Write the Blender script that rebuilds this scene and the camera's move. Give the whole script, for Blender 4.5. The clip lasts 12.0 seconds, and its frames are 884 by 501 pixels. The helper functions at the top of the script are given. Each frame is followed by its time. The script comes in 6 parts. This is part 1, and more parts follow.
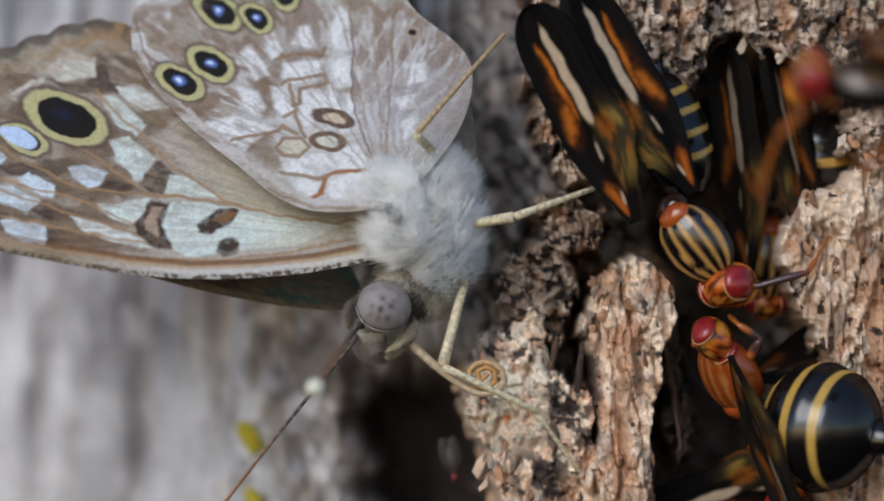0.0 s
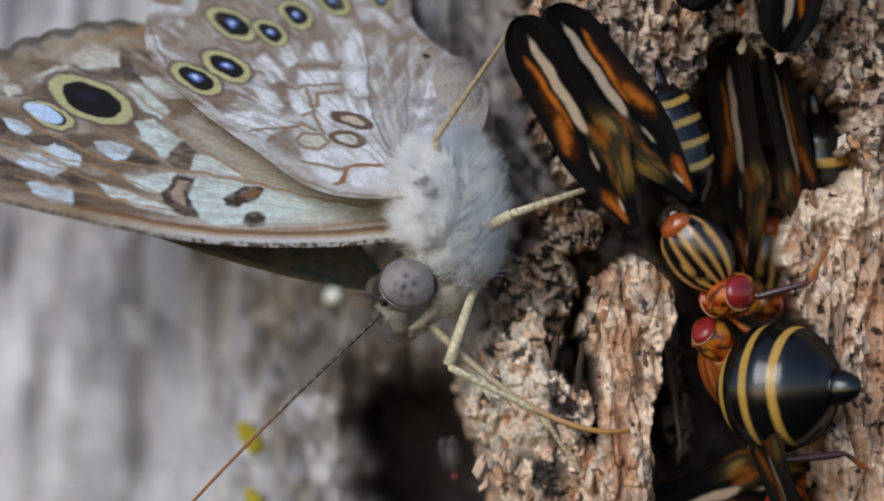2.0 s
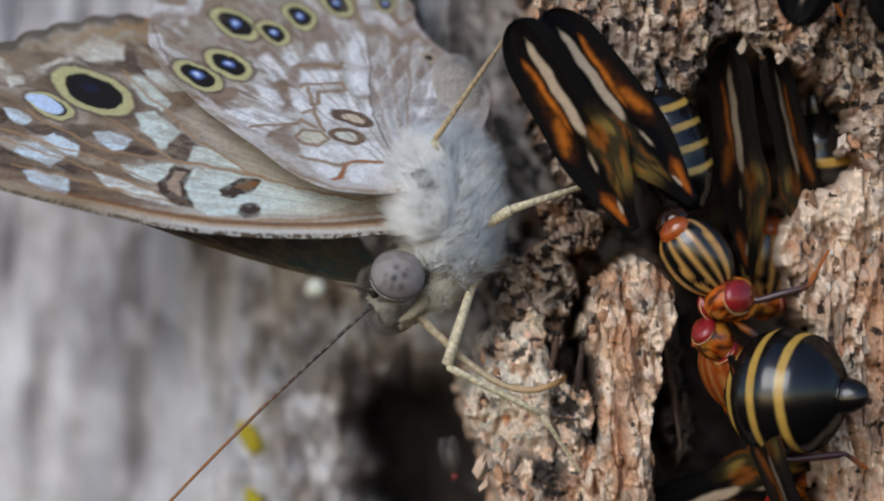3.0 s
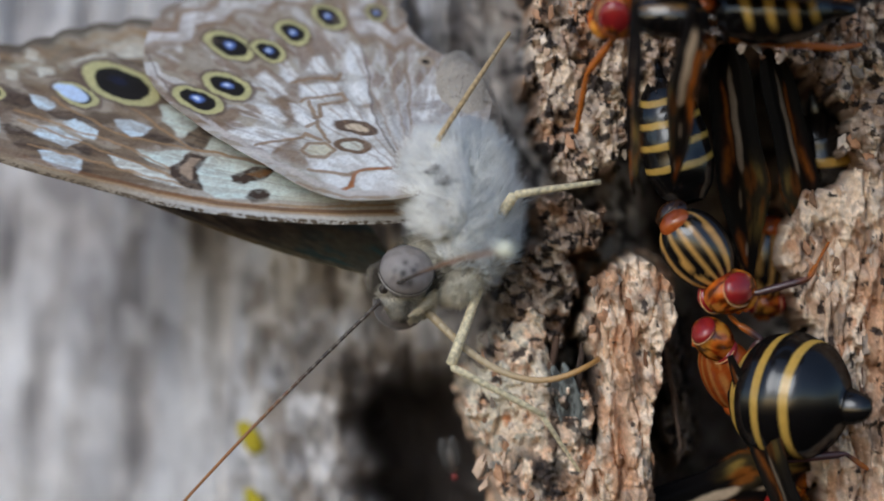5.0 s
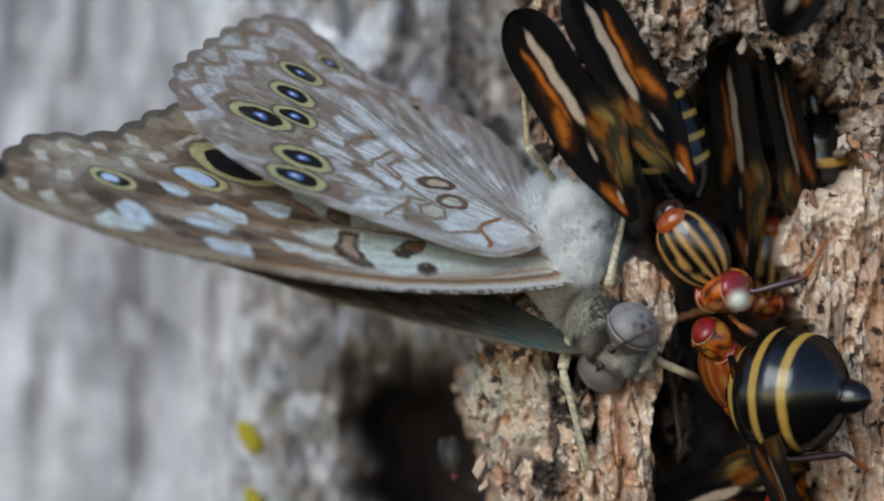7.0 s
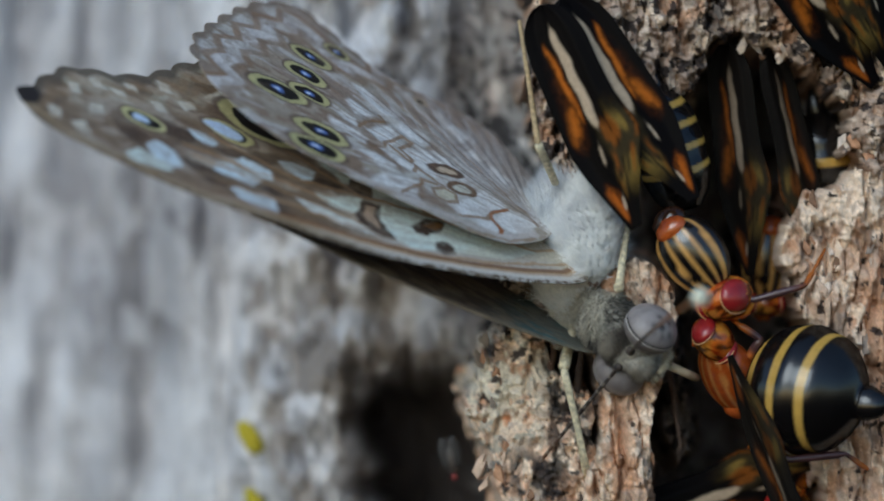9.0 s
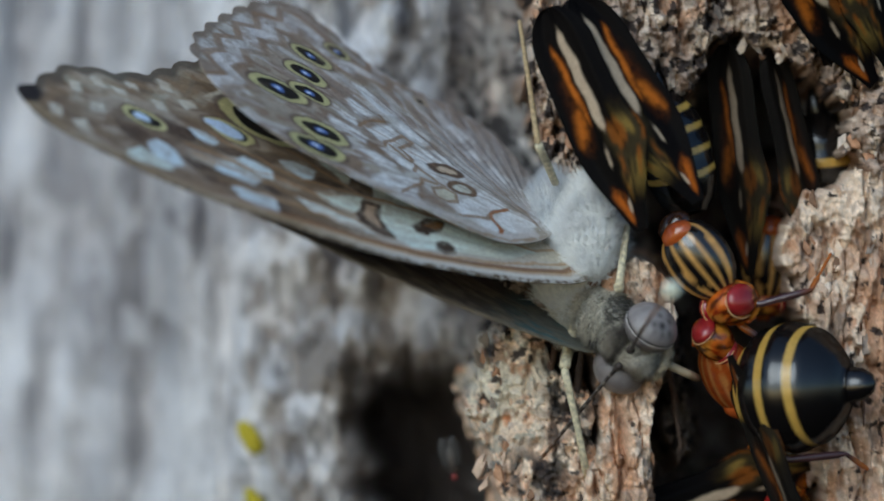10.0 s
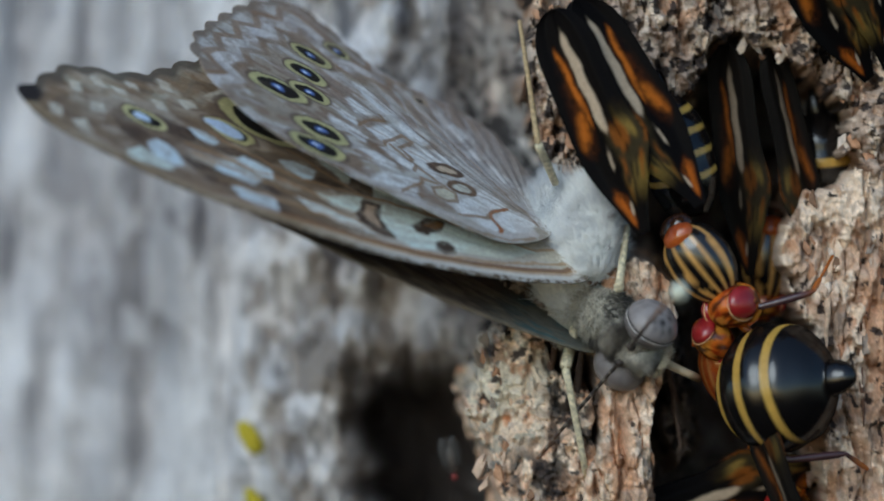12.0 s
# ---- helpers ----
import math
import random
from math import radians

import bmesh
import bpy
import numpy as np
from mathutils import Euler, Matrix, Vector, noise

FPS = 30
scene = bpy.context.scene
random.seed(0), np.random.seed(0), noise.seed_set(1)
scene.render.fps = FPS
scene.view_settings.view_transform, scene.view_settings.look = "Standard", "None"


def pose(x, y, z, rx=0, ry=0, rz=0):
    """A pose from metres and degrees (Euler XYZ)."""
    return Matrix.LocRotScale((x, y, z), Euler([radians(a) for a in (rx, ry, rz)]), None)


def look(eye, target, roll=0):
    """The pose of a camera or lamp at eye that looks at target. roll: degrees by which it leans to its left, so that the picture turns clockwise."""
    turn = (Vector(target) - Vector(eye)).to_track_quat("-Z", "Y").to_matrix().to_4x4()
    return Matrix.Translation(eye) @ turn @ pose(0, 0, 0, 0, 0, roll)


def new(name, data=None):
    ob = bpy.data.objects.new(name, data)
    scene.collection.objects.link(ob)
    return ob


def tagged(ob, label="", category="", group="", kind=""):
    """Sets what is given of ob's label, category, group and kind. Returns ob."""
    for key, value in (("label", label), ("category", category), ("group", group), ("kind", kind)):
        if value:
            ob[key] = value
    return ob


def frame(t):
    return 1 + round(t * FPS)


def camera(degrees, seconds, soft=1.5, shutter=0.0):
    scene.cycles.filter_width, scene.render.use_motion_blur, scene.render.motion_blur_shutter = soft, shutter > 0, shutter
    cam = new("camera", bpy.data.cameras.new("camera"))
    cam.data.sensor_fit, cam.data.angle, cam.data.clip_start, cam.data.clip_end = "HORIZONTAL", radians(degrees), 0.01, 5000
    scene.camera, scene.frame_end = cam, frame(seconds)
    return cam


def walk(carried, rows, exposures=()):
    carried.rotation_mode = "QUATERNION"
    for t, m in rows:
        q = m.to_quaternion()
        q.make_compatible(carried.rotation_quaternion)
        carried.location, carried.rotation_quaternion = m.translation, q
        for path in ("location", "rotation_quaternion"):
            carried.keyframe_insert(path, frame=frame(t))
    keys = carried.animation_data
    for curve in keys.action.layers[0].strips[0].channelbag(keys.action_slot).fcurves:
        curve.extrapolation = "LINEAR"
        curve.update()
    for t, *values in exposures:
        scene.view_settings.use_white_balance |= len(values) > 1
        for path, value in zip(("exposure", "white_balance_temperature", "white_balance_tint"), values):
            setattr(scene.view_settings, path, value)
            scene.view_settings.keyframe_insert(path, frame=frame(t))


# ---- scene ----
from mathutils import Quaternion

cam = camera(13.414, 12.0, soft=1.9, shutter=0.5)
cam.data.dof.use_dof = True
cam.data.dof.focus_distance = 0.2015
cam.data.dof.aperture_fstop = 20.0
STILL = look((0, -0.2, 0), (0, 0, 0))
walk(cam, [(0.0, STILL), (12.0, STILL)], exposures=[(0.0, 0.0, 6050, 10), (2.5, 0.0, 6050, 10), (5.5, 0.0, 5950, 7), (6.5, 0.0, 5850, 5), (9.0, -0.15, 5600, 1), (12.0, -0.15, 5560, 0)])

# ---- light: an open, cloudy sky over a shaded trunk ----
world = bpy.data.worlds.new("sky")
scene.world = world
world.use_nodes = True
_n = world.node_tree.nodes
_sky = _n.new("ShaderNodeTexSky")
_sky.sky_type = "NISHITA"
_sky.sun_disc = False
_sky.sun_elevation = radians(29)
_sky.sun_rotation = radians(209)
_n["Background"].inputs["Strength"].default_value = 0.14
world.node_tree.links.new(_sky.outputs["Color"], _n["Background"].inputs["Color"])
sun_data = bpy.data.lights.new("sun", "SUN")
sun_data.energy = 1.12
sun_data.angle = radians(34)
sun_data.color = (1.0, 0.99, 0.975)
sun = new("sun", sun_data)
sun.matrix_world = look((-0.55, -1.0, 0.64), (0, 0, 0))

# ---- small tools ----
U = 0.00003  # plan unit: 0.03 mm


def at(h, v, d=0.0):
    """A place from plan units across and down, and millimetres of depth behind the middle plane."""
    return Vector(((h - 784) * U, d * 0.001, (444.5 - v) * U))


def lin(r, g, b):
    """Linear colour from display values 0 to 255."""
    return np.array([((c / 255 + 0.055) / 1.055) ** 2.4 if c > 10 else c / 255 / 12.92 for c in (r, g, b)])


def vnoise(x, y, seed=0):
    """Smooth value noise in 0 to 1 on arrays."""
    xi, yi = np.floor(x).astype(np.int64), np.floor(y).astype(np.int64)
    fx, fy = x - xi, y - yi
    fx, fy = fx * fx * (3 - 2 * fx), fy * fy * (3 - 2 * fy)

    def h(a, b):
        k = (a * 374761393 + b * 668265263 + seed * 1442695041) & 0xFFFFFFFF
        k = ((k ^ (k >> 13)) * 1274126177) & 0xFFFFFFFF
        return ((k ^ (k >> 16)) & 0xFFFF) / 65535.0

    return (h(xi, yi) * (1 - fx) + h(xi + 1, yi) * fx) * (1 - fy) + (h(xi, yi + 1) * (1 - fx) + h(xi + 1, yi + 1) * fx) * fy


def fbm(x, y, octaves=4, seed=0):
    s, a, tot = 0.0, 0.5, 0.0
    for i in range(octaves):
        s = s + a * vnoise(x * 2 ** i, y * 2 ** i, seed + i * 17)
        tot += a
        a *= 0.5
    return s / tot


def ramp(e0, e1, x):
    t = np.clip((x - e0) / (e1 - e0), 0, 1)
    return t * t * (3 - 2 * t)


def thing(name, label, category, m=None, group="", kind=""):
    ob = tagged(new(name), label, category, group, kind)
    ob.empty_display_size = 0.001
    if m is not None:
        ob.matrix_world = m
    return ob


def mesh_part(name, verts, faces, mat, parent=None, label="", colours=None, smooth=True, m=None):
    """One mesh object from arrays, under parent, with its pigment per vertex where given."""
    me = bpy.data.meshes.new(name)
    me.from_pydata([tuple(v) for v in verts], [], [tuple(int(i) for i in f) for f in faces])
    me.update()
    if smooth:
        me.polygons.foreach_set("use_smooth", np.ones(len(me.polygons), dtype=bool))
    if colours is not None:
        att = me.color_attributes.new("pigment", "FLOAT_COLOR", "POINT")
        att.data.foreach_set("color", np.concatenate([colours, np.ones((len(colours), 1))], 1).astype(np.float32).ravel())
    me.materials.append(mat)
    ob = new(name, me)
    if parent is not None:
        ob.parent = parent
    if m is not None:
        ob.matrix_basis = m
    if label:
        ob["label"] = label
    return ob


def grid_faces(nx, ny, closed=False):
    """Quads of a grid of nx rows of ny vertices; closed joins the last column to the first."""
    i, j = np.meshgrid(np.arange(nx - 1), np.arange(ny if closed else ny - 1), indexing="ij")
    k = (j + 1) % ny
    return np.stack([i * ny + j, i * ny + k, (i + 1) * ny + k, (i + 1) * ny + j], -1).reshape(-1, 4)


def lathe(profile, sides=24, squash=1.0):
    """Vertices and faces of a body turned round x: profile rows of (x, radius)."""
    p = np.array(profile, float)
    a = np.linspace(0, 2 * np.pi, sides, endpoint=False)
    v = np.stack([np.repeat(p[:, :1], sides, 1), p[:, 1:2] * np.cos(a), p[:, 1:2] * np.sin(a) * squash], -1).reshape(-1, 3)
    return v, grid_faces(len(p), sides, True)


def egg(x0, x1, r, n=20, power=0.5, sides=28, squash=1.0, skew=0.0):
    """A rounded body along x from x0 to x1, of radius r; skew moves its fattest place."""
    s = (1 - np.cos(np.linspace(0, np.pi, n))) / 2
    w = s ** (1 + skew)
    rad = r * np.clip(4 * w * (1 - w), 0, 1) ** power
    return lathe(np.stack([x0 + (x1 - x0) * s, np.maximum(rad, 1e-6)], 1), sides, squash)


def ball(c, r, n=14, sides=20, stretch=(1, 1, 1)):
    v, f = egg(-1, 1, 1, n, 0.5, sides)
    return v * np.array(stretch) * r + np.array(c), f


def tube(points, radii, sides=8):
    """A tube along points with given radii."""
    p = np.array(points, float)
    t = np.gradient(p, axis=0)
    t /= np.linalg.norm(t, axis=1)[:, None] + 1e-12
    ref = np.array([0.3, -0.8, 0.5])
    u = np.cross(t, ref)
    u /= np.linalg.norm(u, axis=1)[:, None] + 1e-12
    w = np.cross(t, u)
    a = np.linspace(0, 2 * np.pi, sides, endpoint=False)
    r = np.array(radii, float)[:, None, None]
    v = p[:, None] + r * (np.cos(a)[None, :, None] * u[:, None] + np.sin(a)[None, :, None] * w[:, None])
    return v.reshape(-1, 3), grid_faces(len(p), sides, True)


def inside(poly, x, y):
    r = np.zeros(x.shape, bool)
    n = len(poly)
    for i in range(n):
        (x0, y0), (x1, y1) = poly[i], poly[(i + 1) % n]
        if y0 != y1:
            r ^= ((y0 > y) != (y1 > y)) & (x < (x1 - x0) * (y - y0) / (y1 - y0) + x0)
    return r


def near_line(line, x, y, closed=False):
    """Distance to a polyline, and the nearest point on it."""
    best, bx, by = np.full(x.shape, 1e9), np.zeros(x.shape), np.zeros(x.shape)
    n = len(line)
    for i in range(n if closed else n - 1):
        (x0, y0), (x1, y1) = line[i], line[(i + 1) % n]
        dx, dy = x1 - x0, y1 - y0
        t = np.clip(((x - x0) * dx + (y - y0) * dy) / (dx * dx + dy * dy + 1e-12), 0, 1)
        px, py = x0 + t * dx, y0 + t * dy
        d = np.hypot(x - px, y - py)
        m = d < best
        best, bx, by = np.where(m, d, best), np.where(m, px, bx), np.where(m, py, by)
    return best, bx, by


def rounded(poly, steps=3, closed=True):
    """Corner-cutting of an outline."""
    p = np.array(poly, float)
    for _ in range(steps):
        q = np.roll(p, -1, 0) if closed else p[1:]
        b = p if closed else p[:-1]
        out = np.stack([b * 0.75 + q * 0.25, b * 0.25 + q * 0.75], 1).reshape(-1, 2)
        p = out if closed else np.concatenate([p[:1], out, p[-1:]])
    return p


# ---- materials ----
def material(name, rough=0.6, metal=0.0, coat=0.0, bump=0.0, bump_scale=8000.0, attr=False, colour=(0.5, 0.5, 0.5), vary=0.12, vary_scale=3000.0, sheen=0.0, spec=0.5, polish=0.0, through_light=0.0):
    """A surface: base colour or the pigment attribute, broken up by noise at two scales, with fine relief."""
    m = bpy.data.materials.new(name)
    m.use_nodes = True
    n, l = m.node_tree.nodes, m.node_tree.links
    b = n["Principled BSDF"]
    b.inputs["Roughness"].default_value = rough
    b.inputs["Metallic"].default_value = metal
    b.inputs["Coat Weight"].default_value = coat
    b.inputs["Coat Roughness"].default_value = 0.12
    b.inputs["Sheen Weight"].default_value = sheen
    b.inputs["Specular IOR Level"].default_value = spec
    co = n.new("ShaderNodeTexCoord")
    if attr:
        src = n.new("ShaderNodeAttribute")
        src.attribute_name = "pigment"
        base = src.outputs["Color"]
    else:
        src = n.new("ShaderNodeRGB")
        src.outputs[0].default_value = (*colour, 1)
        base = src.outputs[0]
    big = n.new("ShaderNodeTexNoise")
    big.inputs["Scale"].default_value = vary_scale
    big.inputs["Detail"].default_value = 5
    l.new(co.outputs["Object"], big.inputs["Vector"])
    ra = n.new("ShaderNodeMapRange")
    ra.inputs["To Min"].default_value = 1 - vary * 2
    ra.inputs["To Max"].default_value = 1 + vary * 2
    l.new(big.outputs["Fac"], ra.inputs["Value"])
    mul = n.new("ShaderNodeVectorMath")
    mul.operation = "SCALE"
    l.new(base, mul.inputs[0])
    l.new(ra.outputs[0], mul.inputs["Scale"])
    l.new(mul.outputs[0], b.inputs["Base Color"])
    if bump:
        fine = n.new("ShaderNodeTexNoise")
        fine.inputs["Scale"].default_value = bump_scale
        fine.inputs["Detail"].default_value = 4
        l.new(co.outputs["Object"], fine.inputs["Vector"])
        bp = n.new("ShaderNodeBump")
        bp.inputs["Strength"].default_value = bump
        bp.inputs["Distance"].default_value = 0.0001
        l.new(fine.outputs["Fac"], bp.inputs["Height"])
        l.new(bp.outputs[0], b.inputs["Normal"])
    if through_light:
        tr = n.new("ShaderNodeBsdfTranslucent")
        l.new(mul.outputs[0], tr.inputs["Color"])
        mt = n.new("ShaderNodeMixShader")
        mt.inputs[0].default_value = through_light
        l.new(b.outputs[0], mt.inputs[1])
        l.new(tr.outputs[0], mt.inputs[2])
        l.new(mt.outputs[0], n["Material Output"].inputs["Surface"])
    if polish:
        g = n.new("ShaderNodeBsdfGlossy")
        g.inputs["Roughness"].default_value = rough
        mx = n.new("ShaderNodeMixShader")
        mx.inputs[0].default_value = polish
        l.new(b.outputs[0], mx.inputs[1])
        l.new(g.outputs[0], mx.inputs[2])
        l.new(mx.outputs[0], n["Material Output"].inputs["Surface"])
    return m


M_WING = material("scaled_wing", rough=0.7, attr=True, bump=0.35, bump_scale=14000, vary=0.08, vary_scale=9000, spec=0.25)
M_FUR = material("pale_fur", rough=0.75, attr=True, vary=0.10, sheen=0.3, spec=0.2, through_light=0.12)
M_SKIN = material("insect_skin", rough=0.5, attr=True, bump=0.3, bump_scale=9000, vary=0.12)
M_EYE = material("butterfly_eye", rough=0.32, attr=True, bump=0.1, bump_scale=20000, vary=0.06, spec=0.3)
M_LEG = material("pale_leg", rough=0.6, colour=tuple(lin(208, 196, 164)), bump=0.5, bump_scale=9000, vary=0.45, vary_scale=4200)
M_TANLEG = material("tan_leg", rough=0.55, colour=tuple(lin(176, 152, 112)), bump=0.5, bump_scale=9000, vary=0.4, vary_scale=4200)
M_TONGUE = material("tongue", rough=0.4, attr=True, vary=0.1)
M_ANT = material("antenna", rough=0.5, attr=True, vary=0.1)
M_GLOSS = material("fly_shell", rough=0.18, spec=0.0, polish=0.065, attr=True, vary=0.14, coat=0.0, bump=0.08, bump_scale=9000)
M_WET = material("wet_shell", rough=0.17, spec=0.0, polish=0.075, attr=True, vary=0.2, bump=1.0, bump_scale=2600)
M_FLYEYE = material("fly_eye", rough=0.25, attr=True, vary=0.06, coat=0.3)
M_FLYWING = material("fly_wing", rough=0.4, spec=0.03, attr=True, vary=0.15, vary_scale=5000, bump=0.1, bump_scale=5000)
M_BARK = material("bark", rough=0.85, attr=True, bump=0.5, bump_scale=9000, vary=0.2, vary_scale=6000, spec=0.3)
M_FARBARK = material("far_bark", rough=0.9, attr=True, vary=0.15, vary_scale=1200)
M_LICHEN = material("yellow_lichen", rough=0.9, colour=tuple(lin(190, 174, 44)), bump=0.6, vary=0.2)

# ---- the trunk ----
trunk = thing("tree_trunk", "rough tree trunk with deeply split orange-grey bark", "tree trunk")


def bark_pigment(x, y, seed, warm=0.5, dark=0.4, pale=0.5, upright=1.0):
    """Mottled bark colours over plan units."""
    xs, ys = x.ravel(), y.ravel() / upright
    xs = xs + 14 * (fbm(x.ravel() / 22, y.ravel() / 30, 3, seed + 60) - 0.5)
    g = fbm(xs / 24, ys / 46, 5, seed)
    c = (lin(170, 157, 148) * (1 - warm) + lin(202, 166, 140) * warm)[None] * np.ones((xs.size, 1))

    def mix(col, m):
        nonlocal c
        c = c * (1 - m[:, None]) + np.array(col)[None] * m[:, None]

    w = fbm(xs / 40, ys / 80, 5, seed + 5)
    mix(lin(198, 152, 120), 0.75 * ramp(0.62 - warm * 0.22, 0.80 - warm * 0.22, w))
    mix(lin(138, 104, 82), 0.5 * ramp(0.54, 0.62, fbm(xs / 20, ys / 44, 4, seed + 6)))
    mix(lin(232, 210, 190), 0.8 * ramp(0.70 - pale * 0.24, 0.78 - pale * 0.24, g))
    mix(lin(160, 146, 136), 0.5 * ramp(0.60, 0.70, fbm(xs / 30, ys / 42, 4, seed + 9)))
    k = fbm(xs / 15, ys / 21, 5, seed + 13)
    mix(lin(46, 38, 38), 0.95 * ramp(0.73 - dark * 0.25, 0.77 - dark * 0.25, k))
    mix(lin(66, 48, 38), 0.45 * (1 - ramp(0.008, 0.03, np.abs(fbm(xs / 34, ys / 150, 4, seed + 41) - 0.5))))
    fine = fbm(xs / 3.2, ys / 6, 3, seed + 21)
    return c * (0.83 + 0.36 * fine)[:, None] * np.array([0.995, 1.015, 0.985])


def plate(name, outline, depth, seed, step=2.5, edge=15, back=14.0, relief=0.9, warm=0.5, dark=0.4, pale=0.5, slope=(0, 0), rag=14, gain=1.0, bleach=None, stains=(), upright=1.0, label=""):
    """A plate of bark: a relief over a ragged outline, its rim falling back to the trunk."""
    poly = rounded(outline, 2)
    h0, v0 = poly.min(0) - 2 * edge
    h1, v1 = poly.max(0) + 2 * edge
    hs, vs = np.arange(h0, h1, step), np.arange(v0, v1, step)
    H, V = np.meshgrid(hs, vs, indexing="ij")
    sd, _, _ = near_line(poly, H, V, True)
    sd = np.where(inside(poly, H, V), sd, -sd) + rag * 2 * (fbm(H / 30, V / 45, 4, seed + 3) - 0.5) * 2
    W = V / upright
    body = ramp(-edge * 0.35, edge * 0.9, sd)
    grain = 1 - np.abs(2 * fbm(H / 38, W / 110, 5, seed) - 1)
    crack = ramp(0.0, 0.10, np.abs(fbm(H / 60, W / 170, 4, seed + 31) - 0.5))
    rough = fbm(H / 11, W / 15, 4, seed + 7)
    front = depth + slope[0] * (H - poly[:, 0].mean()) / 100 + slope[1] * (V - poly[:, 1].mean()) / 100
    split = 1 - ramp(0.008, 0.035, np.abs(fbm(H / 46, W / 150, 4, seed + 41) - 0.5))
    grit = 1 - np.abs(2 * fbm(H / 8, W / 11, 3, seed + 43) - 1)
    y = front - relief * (grain - 0.5) * 1.3 - relief * 0.9 * (rough - 0.5) - relief * 0.3 * (grit - 0.6) - relief * 1.6 * np.round(4 * fbm(H / 52, W / 90, 2, seed + 47)) / 4 + relief * 1.1 * (1 - crack) + relief * 0.7 * split
    y = y + (back - front) * (1 - body)
    keep = sd > -edge * 0.8
    verts = np.stack([(H - 784) * U, y * 0.001, (444.5 - V) * U], -1).reshape(-1, 3)
    f = grid_faces(len(hs), len(vs))
    f = f[keep.ravel()[f].any(1)]
    used = np.unique(f)
    remap = np.zeros(len(verts), int)
    remap[used] = np.arange(len(used))
    col = bark_pigment(H, V, seed, warm, dark, pale, upright) * gain
    if bleach:
        m = np.exp(-((H.ravel() - bleach[0]) / bleach[2]) ** 2 - ((V.ravel() - bleach[1]) / (bleach[2] * 1.4)) ** 2) * ramp(0.34, 0.5, fbm(H.ravel() / 20, V.ravel() / 30, 4, seed + 55))
        col = col * (1 - 0.92 * m[:, None]) + lin(246, 237, 218) * (0.92 * m * (0.7 + 0.5 * fbm(H.ravel() / 4, V.ravel() / 7, 3, seed + 21)))[:, None]
    for h, v, rh, rv in stains:
        m = np.exp(-((H.ravel() - h) / rh) ** 4 - ((V.ravel() - v) / rv) ** 4) * ramp(0.40, 0.53, fbm(H.ravel() / 17, V.ravel() / 26, 4, seed + 57))
        col = col * (1 - 0.93 * m[:, None]) + lin(36, 34, 37) * (0.93 * m * (0.6 + 0.8 * fbm(H.ravel() / 5, V.ravel() / 8, 3, seed + 23)))[:, None]
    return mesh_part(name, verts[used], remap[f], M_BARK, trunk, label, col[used])


